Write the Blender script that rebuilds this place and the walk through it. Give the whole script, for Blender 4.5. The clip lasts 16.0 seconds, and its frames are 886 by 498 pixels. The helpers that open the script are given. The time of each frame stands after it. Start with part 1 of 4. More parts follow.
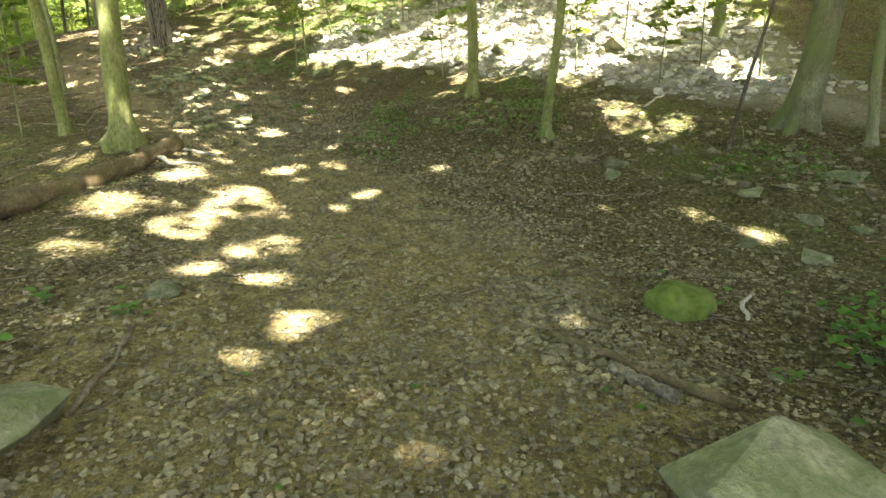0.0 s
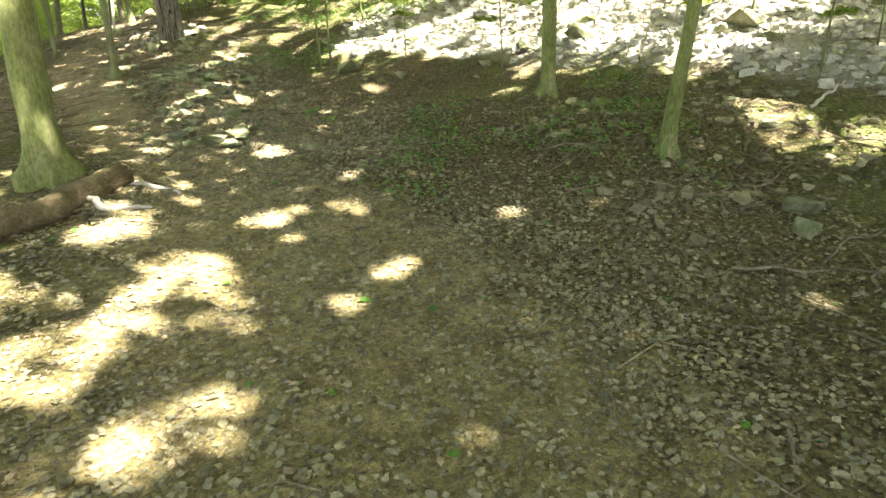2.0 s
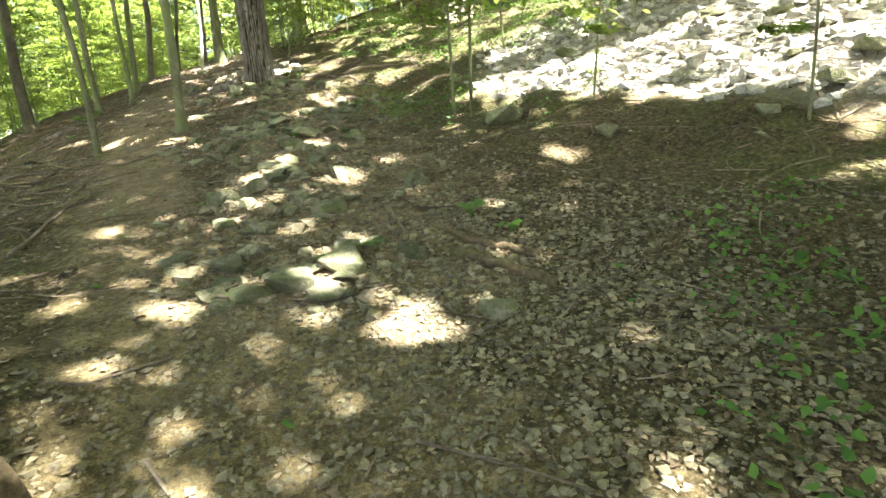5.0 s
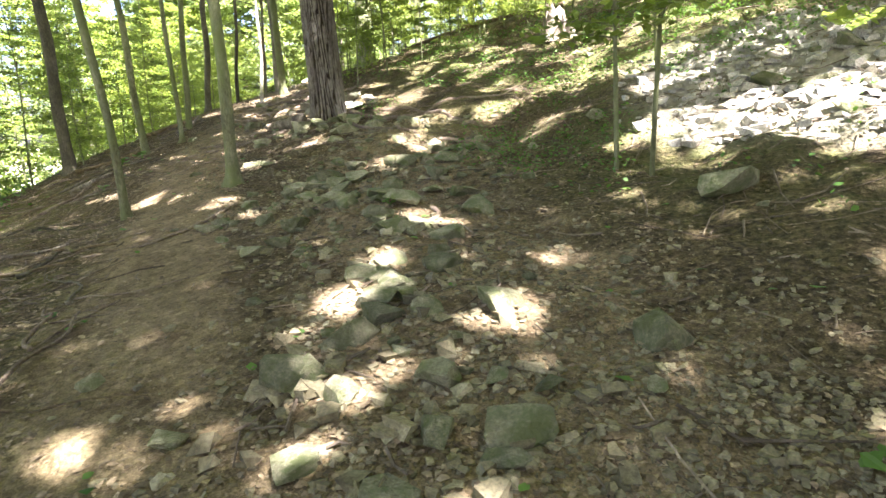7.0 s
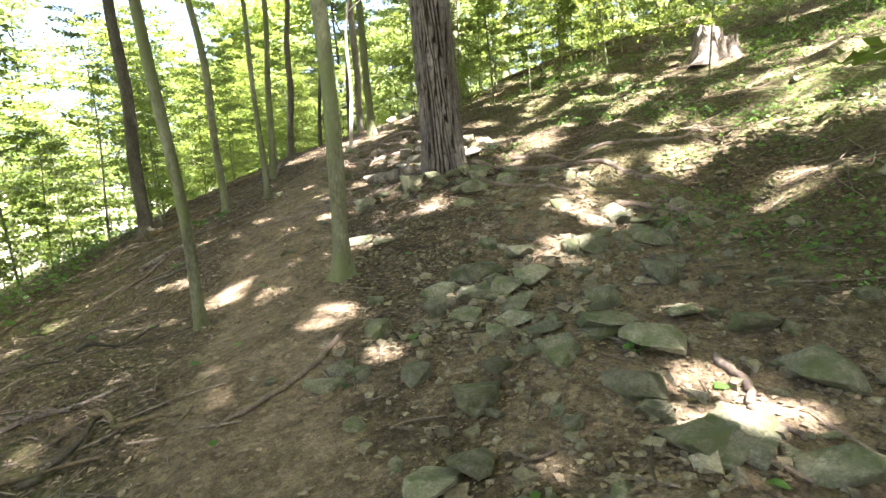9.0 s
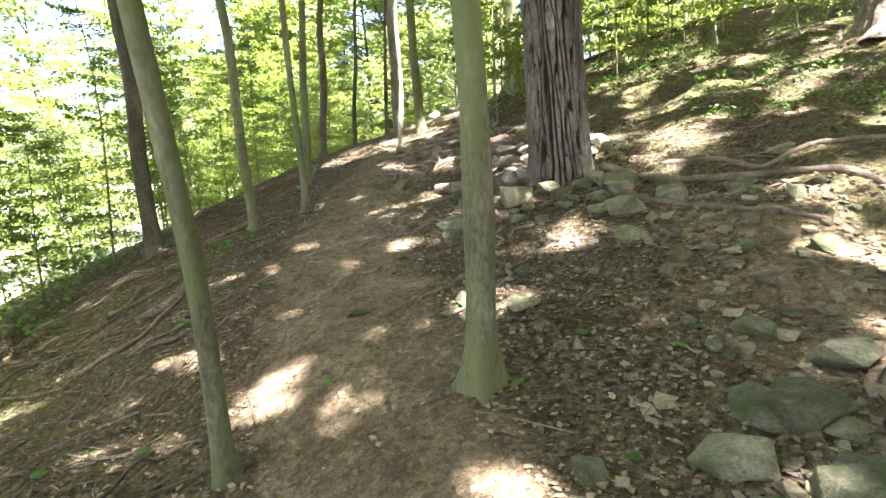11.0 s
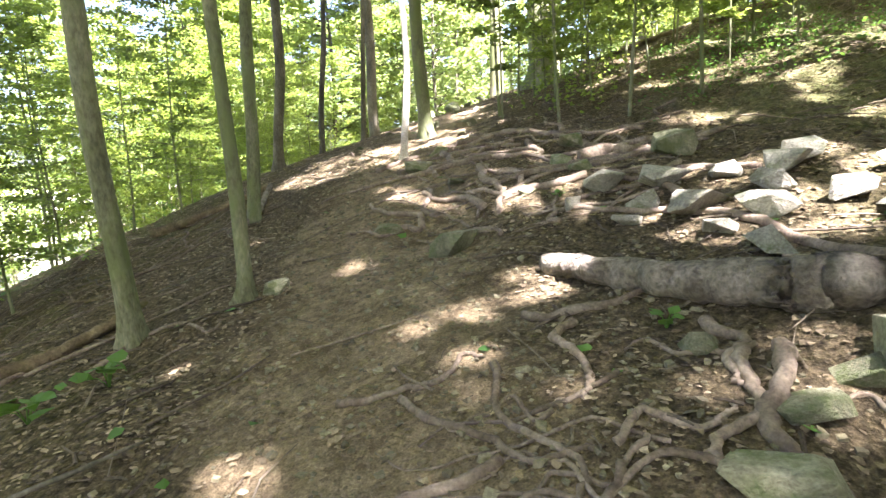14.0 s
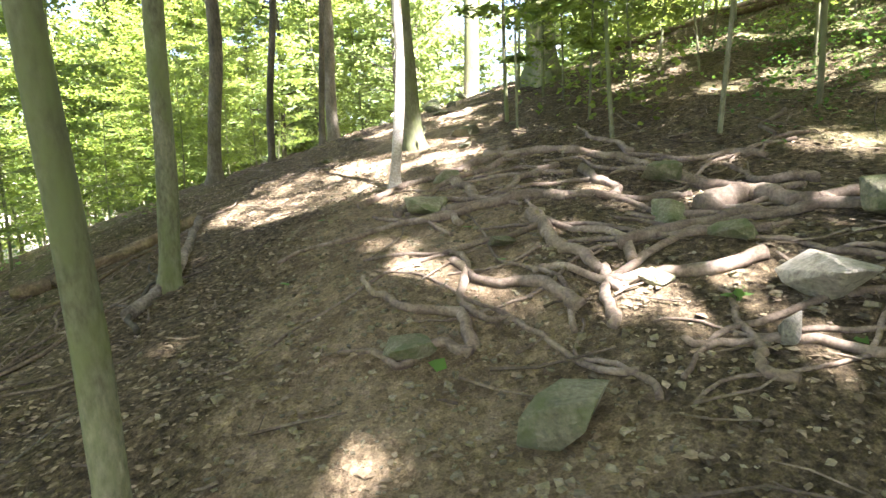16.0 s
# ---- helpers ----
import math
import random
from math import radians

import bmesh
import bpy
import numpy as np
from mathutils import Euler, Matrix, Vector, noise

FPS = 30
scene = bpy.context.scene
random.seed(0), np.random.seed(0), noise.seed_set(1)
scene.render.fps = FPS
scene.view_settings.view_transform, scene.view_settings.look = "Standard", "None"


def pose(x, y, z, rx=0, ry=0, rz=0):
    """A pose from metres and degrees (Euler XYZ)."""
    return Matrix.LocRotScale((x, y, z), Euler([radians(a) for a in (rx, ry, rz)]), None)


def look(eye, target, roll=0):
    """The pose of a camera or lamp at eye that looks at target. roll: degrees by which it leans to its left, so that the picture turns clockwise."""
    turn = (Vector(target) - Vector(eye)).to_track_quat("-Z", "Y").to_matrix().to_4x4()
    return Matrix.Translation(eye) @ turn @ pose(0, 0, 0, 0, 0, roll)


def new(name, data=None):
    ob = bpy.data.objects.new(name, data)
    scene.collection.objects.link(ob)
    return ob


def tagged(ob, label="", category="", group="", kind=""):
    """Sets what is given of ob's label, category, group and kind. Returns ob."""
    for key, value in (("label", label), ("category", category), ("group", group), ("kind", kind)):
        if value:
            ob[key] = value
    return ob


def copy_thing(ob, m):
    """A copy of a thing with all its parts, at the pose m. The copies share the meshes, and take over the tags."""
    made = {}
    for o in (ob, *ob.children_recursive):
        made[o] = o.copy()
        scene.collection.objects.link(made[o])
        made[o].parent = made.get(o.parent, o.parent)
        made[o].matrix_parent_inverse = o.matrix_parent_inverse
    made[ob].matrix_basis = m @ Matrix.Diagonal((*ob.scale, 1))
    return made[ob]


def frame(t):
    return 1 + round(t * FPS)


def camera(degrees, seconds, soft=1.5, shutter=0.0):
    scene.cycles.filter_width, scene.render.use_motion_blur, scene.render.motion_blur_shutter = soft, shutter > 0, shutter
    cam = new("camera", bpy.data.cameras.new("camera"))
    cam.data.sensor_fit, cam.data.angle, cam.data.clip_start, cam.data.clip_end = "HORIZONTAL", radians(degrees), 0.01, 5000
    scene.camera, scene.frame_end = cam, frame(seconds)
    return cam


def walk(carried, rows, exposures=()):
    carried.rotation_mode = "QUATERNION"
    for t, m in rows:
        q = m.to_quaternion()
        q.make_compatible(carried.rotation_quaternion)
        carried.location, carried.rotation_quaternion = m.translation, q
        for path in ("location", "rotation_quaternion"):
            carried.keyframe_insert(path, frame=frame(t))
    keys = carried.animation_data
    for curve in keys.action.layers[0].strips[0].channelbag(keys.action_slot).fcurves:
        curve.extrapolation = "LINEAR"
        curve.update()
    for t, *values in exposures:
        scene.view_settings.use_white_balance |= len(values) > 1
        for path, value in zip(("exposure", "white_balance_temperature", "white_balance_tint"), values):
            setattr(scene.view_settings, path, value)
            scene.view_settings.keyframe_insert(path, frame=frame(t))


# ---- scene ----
cam = camera(78.4, 16.0)
METRES, EYE, TILT, LEAN, TURN = 19.0, 1.40, -18.3, 0.0, 0.0
ROWS = [
    (0.0, 0.0, 0.0, 0.0, 0.0, 0.0, 0.0),
    (0.5, 0.0021, 0.0337, 0.0102, 0.25, -0.68, 0.29),
    (1.0, -0.0016, 0.0638, 0.0204, 0.86, -0.98, -0.07),
    (1.5, -0.0031, 0.095, 0.0303, 1.25, -0.94, 0.54),
    (2.0, -0.0136, 0.1255, 0.0401, 4.3, -0.75, -0.21),
    (2.5, -0.0163, 0.1549, 0.0491, 6.26, -0.71, 0.37),
    (3.0, -0.0311, 0.1853, 0.059, 8.04, -0.18, -0.24),
    (3.5, -0.0396, 0.2189, 0.0688, 10.51, 0.82, -0.2),
    (4.0, -0.0591, 0.2465, 0.0801, 11.48, 1.57, -0.47),
    (6.5, -0.1497, 0.3673, 0.1386, 15.67, 4.14, -3.18),
    (7.0, -0.171, 0.3908, 0.1493, 17.57, 4.78, -3.1),
    (7.5, -0.1952, 0.408, 0.1598, 21.07, 4.69, -3.5),
    (8.0, -0.2128, 0.4255, 0.1726, 23.7, 5.88, -3.61),
    (8.5, -0.2326, 0.4457, 0.183, 24.27, 6.45, -3.62),
    (9.0, -0.2537, 0.4626, 0.1922, 24.26, 7.38, -3.7),
    (9.5, -0.2749, 0.4807, 0.2013, 24.13, 7.25, -3.7),
    (10.0, -0.2977, 0.4947, 0.2079, 26.13, 6.94, -4.37),
    (12.5, -0.4049, 0.6106, 0.2502, 23.72, 7.53, -4.13),
    (13.0, -0.4279, 0.6335, 0.2621, 22.54, 7.44, -4.19),
    (13.5, -0.4477, 0.6528, 0.2723, 22.33, 7.8, -4.09),
    (14.0, -0.4622, 0.6748, 0.2805, 21.28, 8.1, -3.63),
    (14.5, -0.4791, 0.6919, 0.2894, 20.67, 8.29, -3.56),
    (15.0, -0.4948, 0.7107, 0.3006, 20.11, 8.3, -3.56),
    (15.5, -0.5081, 0.73, 0.3126, 18.21, 7.74, -2.84),
    (16.0, -0.5201, 0.7482, 0.3219, 15.98, 7.63, -2.75),
]
walk(cam, [(t, pose(0, 0, EYE, TILT, LEAN, TURN) @ pose(METRES * x, METRES * y, METRES * z, 90 + pitch, roll, yaw)) for t, x, y, z, yaw, pitch, roll in ROWS],
     [(0.0, 4.25, 7700, 4), (4.5, 4.2, 6900, 8), (8.0, 4.05, 6500, 22), (16.0, 4.25, 6300, 23)])

# ---- light ----
SUN_TO = Vector((0.40, -0.25, 0.875)).normalized()
world = bpy.data.worlds.new("world")
scene.world = world
world.use_nodes = True
wn, wl = world.node_tree.nodes, world.node_tree.links
sky = wn.new("ShaderNodeTexSky")
sky.sky_type, sky.sun_disc = "NISHITA", False
sky.sun_elevation = math.asin(SUN_TO.z)
sky.sun_rotation = math.atan2(SUN_TO.x, SUN_TO.y)
sky.air_density, sky.dust_density = 0.8, 4.0
wl.new(sky.outputs[0], wn["Background"].inputs[0])
wn["Background"].inputs[1].default_value = 0.055
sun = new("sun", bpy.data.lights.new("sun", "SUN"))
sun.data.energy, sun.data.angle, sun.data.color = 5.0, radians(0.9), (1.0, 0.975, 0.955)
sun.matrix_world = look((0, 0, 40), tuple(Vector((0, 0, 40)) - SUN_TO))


# ---- materials ----
def ramp(nt, fac, stops):
    r = nt.nodes.new("ShaderNodeValToRGB")
    while len(r.color_ramp.elements) < len(stops):
        r.color_ramp.elements.new(0.5)
    for e, (p, c) in zip(r.color_ramp.elements, stops):
        e.position, e.color = p, (*c, 1)
    nt.links.new(fac, r.inputs[0])
    return r.outputs[0]


def tex(nt, vec, scale, detail=4, rough=0.6):
    n = nt.nodes.new("ShaderNodeTexNoise")
    n.inputs["Scale"].default_value, n.inputs["Detail"].default_value, n.inputs["Roughness"].default_value = scale, detail, rough
    nt.links.new(vec, n.inputs["Vector"])
    return n.outputs[0]


def mix(nt, mode, fac, a, b):
    m = nt.nodes.new("ShaderNodeMix")
    m.data_type, m.blend_type = "RGBA", mode
    for sock, v in ((m.inputs[0], fac), (m.inputs[6], a), (m.inputs[7], b)):
        if isinstance(v, (int, float)):
            sock.default_value = v
        elif isinstance(v, tuple):
            sock.default_value = (*v, 1)
        else:
            nt.links.new(v, sock)
    return m.outputs[2]


def calc(nt, op, a, b):
    m = nt.nodes.new("ShaderNodeMath")
    m.operation = op
    for sock, v in zip(m.inputs, (a, b)):
        if isinstance(v, (int, float)):
            sock.default_value = v
        else:
            nt.links.new(v, sock)
    return m.outputs[0]


def surface(name, stops, scale, fine, rough=0.9, bump=0.4, dist=0.01, vary="", amount=0.5, stretch=(1, 1, 1), patch=None, patch_at=(0.5, 0.62), coarse_bump=0.0, grit=(0.55, 1.3)):
    """Two scales of noise for colour and relief; vary: 'object' or 'island' shifts the brightness piece by piece."""
    m = bpy.data.materials.new(name)
    m.use_nodes = True
    nt = m.node_tree
    bsdf = nt.nodes["Principled BSDF"]
    tc = nt.nodes.new("ShaderNodeTexCoord")
    mp = nt.nodes.new("ShaderNodeMapping")
    mp.inputs["Scale"].default_value = stretch
    nt.links.new(tc.outputs["Object"], mp.inputs["Vector"])
    vec = mp.outputs[0]
    if vary == "object":
        oi = nt.nodes.new("ShaderNodeObjectInfo")
        sh = nt.nodes.new("ShaderNodeVectorMath")
        sh.operation = "MULTIPLY_ADD"
        cb = nt.nodes.new("ShaderNodeCombineXYZ")
        for k in range(3):
            nt.links.new(oi.outputs["Random"], cb.inputs[k])
        nt.links.new(cb.outputs[0], sh.inputs[0])
        sh.inputs[1].default_value = (31, 17, 23)
        nt.links.new(vec, sh.inputs[2])
        vec = sh.outputs[0]
    big = tex(nt, vec, scale)
    small = tex(nt, vec, fine, 5, 0.65)
    col = ramp(nt, big, stops)
    grain = ramp(nt, small, ((0.3, (grit[0],) * 3), (0.7, (grit[1],) * 3)))
    col = mix(nt, "MULTIPLY", 1.0, col, grain)
    if patch:
        pn = tex(nt, vec, scale * 0.6 + 0.7, 4, 0.7)
        f = ramp(nt, pn, ((patch_at[0], (0, 0, 0)), (patch_at[1], (1, 1, 1))))
        col = mix(nt, "MIX", f, col, patch)
    if vary:
        if vary == "object":
            rnd = oi.outputs["Random"]
        else:
            g = nt.nodes.new("ShaderNodeNewGeometry")
            rnd = g.outputs["Random Per Island"]
        v = ramp(nt, rnd, ((0.0, (1 - amount,) * 3), (1.0, (1 + amount,) * 3)))
        col = mix(nt, "MULTIPLY", 1.0, col, v)
    nt.links.new(col, bsdf.inputs["Base Color"])
    bsdf.inputs["Roughness"].default_value = rough
    bsdf.inputs["Specular IOR Level"].default_value = 0.25
    b = nt.nodes.new("ShaderNodeBump")
    b.inputs["Strength"].default_value, b.inputs["Distance"].default_value = bump, dist
    h = small
    if coarse_bump:
        h = calc(nt, "ADD", small, calc(nt, "MULTIPLY", big, coarse_bump))
    nt.links.new(h, b.inputs["Height"])
    nt.links.new(b.outputs[0], bsdf.inputs["Normal"])
    return m


def leaf_material(name, dark, light, through_col, share=0.45, rough=0.55):
    m = bpy.data.materials.new(name)
    m.use_nodes = True
    nt = m.node_tree
    bsdf = nt.nodes["Principled BSDF"]
    g = nt.nodes.new("ShaderNodeNewGeometry")
    col = ramp(nt, g.outputs["Random Per Island"], ((0.0, dark), (0.6, light), (1.0, tuple(c * 1.25 for c in light))))
    nt.links.new(col, bsdf.inputs["Base Color"])
    bsdf.inputs["Roughness"].default_value = rough
    bsdf.inputs["Specular IOR Level"].default_value = 0.3
    tr = nt.nodes.new("ShaderNodeBsdfTranslucent")
    tcol = ramp(nt, g.outputs["Random Per Island"], ((0.0, tuple(c * 0.7 for c in through_col)), (1.0, through_col)))
    nt.links.new(tcol, tr.inputs[0])
    ms = nt.nodes.new("ShaderNodeMixShader")
    ms.inputs[0].default_value = share
    nt.links.new(bsdf.outputs[0], ms.inputs[1])
    nt.links.new(tr.outputs[0], ms.inputs[2])
    nt.links.new(ms.outputs[0], nt.nodes["Material Output"].inputs[0])
    return m


M_LEAF = leaf_material("green_leaf", (0.045, 0.09, 0.018), (0.10, 0.165, 0.035), (0.31, 0.39, 0.07), 0.52)
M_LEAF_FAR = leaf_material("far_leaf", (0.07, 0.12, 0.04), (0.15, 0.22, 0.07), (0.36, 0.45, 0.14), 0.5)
M_HERB = leaf_material("herb_leaf", (0.03, 0.085, 0.018), (0.08, 0.17, 0.03), (0.16, 0.30, 0.04), 0.3)
M_LITTER = surface("dry_leaf", ((0.25, (0.095, 0.07, 0.042)), (0.5, (0.195, 0.15, 0.092)), (0.75, (0.315, 0.255, 0.168))), 9, 60, 0.85, 0.3, 0.003, "island", 0.5)
M_ROCK = surface("mossy_field_stone", ((0.25, (0.135, 0.132, 0.08)), (0.5, (0.225, 0.218, 0.14)), (0.75, (0.335, 0.322, 0.22))), 2.6, 20, 0.9, 0.9, 0.03, "object", 0.35, patch=(0.118, 0.137, 0.06), patch_at=(0.43, 0.62), coarse_bump=1.2, grit=(0.6, 1.3))
M_PALE_ROCK = surface("pale_field_stone", ((0.25, (0.24, 0.225, 0.17)), (0.5, (0.36, 0.34, 0.265)), (0.75, (0.48, 0.455, 0.375))), 2.6, 20, 0.9, 0.9, 0.03, "object", 0.3, patch=(0.15, 0.165, 0.075), patch_at=(0.55, 0.72), coarse_bump=1.2, grit=(0.6, 1.3))
M_MOSS_ROCK = surface("moss_cushion", ((0.3, (0.07, 0.10, 0.02)), (0.5, (0.12, 0.165, 0.035)), (0.75, (0.19, 0.22, 0.075))), 4, 90, 0.97, 0.8, 0.01, coarse_bump=0.5)
M_PEBBLE = surface("pebble", ((0.25, (0.115, 0.10, 0.06)), (0.5, (0.185, 0.163, 0.1)), (0.75, (0.265, 0.24, 0.158))), 5, 70, 0.9, 0.4, 0.004, "island", 0.42)
M_SCREE = surface("pale_scree", ((0.25, (0.24, 0.225, 0.19)), (0.5, (0.36, 0.345, 0.30)), (0.75, (0.50, 0.48, 0.43))), 5, 60, 0.9, 0.4, 0.006, "island", 0.3)
M_BARK_BIG = surface("furrowed_bark", ((0.3, (0.085, 0.072, 0.058)), (0.5, (0.165, 0.146, 0.125)), (0.75, (0.28, 0.255, 0.225))), 5, 55, 0.95, 0.8, 0.012, stretch=(1, 1, 0.22), coarse_bump=0.6)
M_BARK = surface("smooth_grey_bark", ((0.25, (0.075, 0.078, 0.042)), (0.5, (0.15, 0.152, 0.088)), (0.75, (0.27, 0.265, 0.18))), 5, 60, 0.92, 0.5, 0.006, "object", 0.2, (1, 1, 0.4), patch=(0.125, 0.148, 0.06), patch_at=(0.42, 0.62))
M_BARK_MOSS = surface("mossy_bark", ((0.25, (0.085, 0.10, 0.035)), (0.5, (0.15, 0.165, 0.06)), (0.75, (0.24, 0.235, 0.13))), 6, 50, 0.95, 0.6, 0.008, stretch=(1, 1, 0.4))
M_BARK_DARK = surface("dark_bark", ((0.25, (0.05, 0.045, 0.032)), (0.5, (0.10, 0.09, 0.065)), (0.75, (0.17, 0.155, 0.115))), 5, 50, 0.95, 0.6, 0.008, "object", 0.3, (1, 1, 0.4))
M_ROOT = surface("worn_root", ((0.25, (0.09, 0.066, 0.046)), (0.5, (0.18, 0.14, 0.102)), (0.75, (0.30, 0.245, 0.19))), 7, 60, 0.9, 0.5, 0.006, "object", 0.2)
M_LOG = surface("weathered_log", ((0.25, (0.08, 0.064, 0.046)), (0.5, (0.185, 0.156, 0.12)), (0.75, (0.34, 0.3, 0.245))), 7, 45, 0.93, 1.0, 0.025, stretch=(1, 1, 1), coarse_bump=0.9, grit=(0.45, 1.35))
M_LOG_MOSS = surface("rotten_log", ((0.25, (0.06, 0.045, 0.024)), (0.5, (0.13, 0.098, 0.055)), (0.75, (0.24, 0.185, 0.11))), 6, 45, 0.95, 0.9, 0.018, patch=(0.085, 0.09, 0.032), patch_at=(0.52, 0.7), coarse_bump=0.8)
M_TWIG = surface("dry_twig", ((0.3, (0.075, 0.056, 0.038)), (0.7, (0.21, 0.172, 0.125))), 8, 60, 0.92, 0.4, 0.003, "island", 0.5)
M_PALE = surface("barkless_wood", ((0.3, (0.33, 0.29, 0.23)), (0.7, (0.55, 0.51, 0.44))), 6, 70, 0.85, 0.4, 0.004)



def plate_bark():
    """Old bark: grey weathered plates over dark brown inner bark."""
    nt = M_BARK_BIG.node_tree
    bsdf = nt.nodes["Principled BSDF"]
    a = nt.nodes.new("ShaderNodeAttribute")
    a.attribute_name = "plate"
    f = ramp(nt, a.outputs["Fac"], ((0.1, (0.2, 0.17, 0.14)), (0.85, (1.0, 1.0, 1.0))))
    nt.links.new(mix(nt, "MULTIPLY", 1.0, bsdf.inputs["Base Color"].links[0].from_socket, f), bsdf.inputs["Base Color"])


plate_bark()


def ground_material():
    m = bpy.data.materials.new("forest_floor")
    m.use_nodes = True
    nt = m.node_tree
    bsdf = nt.nodes["Principled BSDF"]
    vec = nt.nodes.new("ShaderNodeTexCoord").outputs["Object"]
    a, b, c, d = tex(nt, vec, 0.5, 5), tex(nt, vec, 3.5, 6, 0.7), tex(nt, vec, 26, 6, 0.7), tex(nt, vec, 110, 3)
    soil = ramp(nt, b, ((0.3, (0.125, 0.093, 0.056)), (0.55, (0.225, 0.172, 0.108)), (0.75, (0.33, 0.26, 0.172))))
    humus = ramp(nt, c, ((0.34, (0.035, 0.027, 0.016)), (0.54, (0.115, 0.089, 0.053)), (0.74, (0.25, 0.195, 0.122))))
    at = nt.nodes.new("ShaderNodeAttribute")
    at.attribute_name = "trodden"
    rag = calc(nt, "ADD", at.outputs["Fac"], calc(nt, "MULTIPLY", calc(nt, "SUBTRACT", b, 0.5), 1.3))
    f = ramp(nt, rag, ((0.3, (0, 0, 0)), (0.65, (1, 1, 1))))
    col = mix(nt, "MIX", f, humus, soil)
    gr = ramp(nt, d, ((0.3, (0.6, 0.6, 0.6)), (0.7, (1.3, 1.3, 1.3))))
    col = mix(nt, "MULTIPLY", 1.0, col, gr)
    dp = nt.nodes.new("ShaderNodeAttribute")
    dp.attribute_name = "damp"
    col = mix(nt, "MULTIPLY", dp.outputs["Fac"], col, (1.0, 1.06, 0.84))
    # scraps of leaf and chips of stone trodden into the soil
    bent = nt.nodes.new("ShaderNodeVectorMath")
    bent.operation = "MULTIPLY_ADD"
    nt.links.new(c, bent.inputs[0])
    bent.inputs[1].default_value = (0.03, 0.03, 0.03)
    nt.links.new(vec, bent.inputs[2])
    cells = []
    for k, size in enumerate((26, 55)):
        vo = nt.nodes.new("ShaderNodeTexVoronoi")
        vo.inputs["Scale"].default_value = size
        nt.links.new(bent.outputs[0], vo.inputs["Vector"])
        tone = ramp(nt, vo.outputs["Color"], ((0.15, (0.72, 0.71, 0.67)), (0.5, (0.97, 0.97, 0.95)), (0.85, (1.3, 1.3, 1.26))))
        col = mix(nt, "MULTIPLY", 0.8 - 0.2 * k, col, tone)
        cells.append(vo.outputs["Distance"])
    am = nt.nodes.new("ShaderNodeAttribute")
    am.attribute_name = "moss"
    mm = calc(nt, "MULTIPLY", am.outputs["Fac"], ramp(nt, calc(nt, "ADD", calc(nt, "MULTIPLY", b, 0.6), calc(nt, "MULTIPLY", a, 0.5)), ((0.49, (0, 0, 0)), (0.66, (1, 1, 1)))))
    green = ramp(nt, c, ((0.3, (0.05, 0.066, 0.018)), (0.7, (0.15, 0.16, 0.055))))
    col = mix(nt, "MIX", mm, col, green)
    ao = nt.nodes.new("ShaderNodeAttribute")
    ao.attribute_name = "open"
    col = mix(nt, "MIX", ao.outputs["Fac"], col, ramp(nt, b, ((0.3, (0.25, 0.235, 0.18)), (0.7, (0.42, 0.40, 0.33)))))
    nt.links.new(col, bsdf.inputs["Base Color"])
    bsdf.inputs["Roughness"].default_value = 0.95
    bsdf.inputs["Specular IOR Level"].default_value = 0.15
    bp = nt.nodes.new("ShaderNodeBump")
    bp.inputs["Strength"].default_value, bp.inputs["Distance"].default_value = 1.0, 0.04
    nt.links.new(calc(nt, "ADD", calc(nt, "MULTIPLY", c, 0.8), calc(nt, "SUBTRACT", calc(nt, "ADD", b, calc(nt, "MULTIPLY", d, 0.25)), calc(nt, "MULTIPLY", cells[0], 0.5))), bp.inputs["Height"])
    nt.links.new(bp.outputs[0], bsdf.inputs["Normal"])
    return m


M_GROUND = ground_material()

# ---- relief of the ground ----
RNG = np.random.default_rng(7)
LATTICE = RNG.random((64, 64))
TRAIL_Y = (-4, 0, 2.4, 4.75, 7.7, 10.7, 13.1, 15.1, 17.8, 20.2, 22.6, 26, 34)
TRAIL_X = (0, 0, 0, -0.35, -1.8, -4.2, -6.9, -9.2, -10.7, -11.4, -12.3, -13.3, -15)
SWELL = (
    (0.23, 0.43, 0.58, 0.57, 0.36, 0.1, -0.01, -0.1, -0.2),
    (0.09, 0.32, 0.51, 0.53, 0.3, -0.01, -0.17, -0.43, -0.63),
    (-0.07, 0.18, 0.42, 0.48, 0.12, -0.22, -0.35, -0.76, -0.99),
    (-0.23, -0.04, 0.2, 0.38, 0.06, 0.06, -0.07, -0.8, -1.15),
    (-0.37, -0.28, -0.13, 0.24, 0.05, 0.28, 0.17, -0.53, -0.99),
    (-0.44, -0.28, 0.04, 0.4, 0.06, 0.12, 0.06, -0.28, -0.64),
    (-0.27, 0.11, 0.61, 0.65, 0.32, 0.21, 0.06, -0.13, -0.35),
    (0.13, 0.69, 1.05, 0.96, 0.72, 0.44, 0.18, -0.03, -0.21),
    (0.08, 0.96, 1.51, 1.55, 1.23, 0.73, 0.33, 0.05, -0.17),
    (-0.22, 0.98, 1.87, 2.03, 1.61, 1.0, 0.48, 0.11, -0.17),
)


def vnoise(x, y, f):
    """Smooth value noise from 0 to 1, f lattice cells a metre."""
    x, y = np.asarray(x, float) * f + 100.3, np.asarray(y, float) * f + 57.7
    i, j = np.floor(x).astype(int), np.floor(y).astype(int)
    u, v = x - i, y - j
    u, v = u * u * (3 - 2 * u), v * v * (3 - 2 * v)
    g = lambda a, b: LATTICE[a % 64, b % 64]
    return (g(i, j) * (1 - u) + g(i + 1, j) * u) * (1 - v) + (g(i, j + 1) * (1 - u) + g(i + 1, j + 1) * u) * v


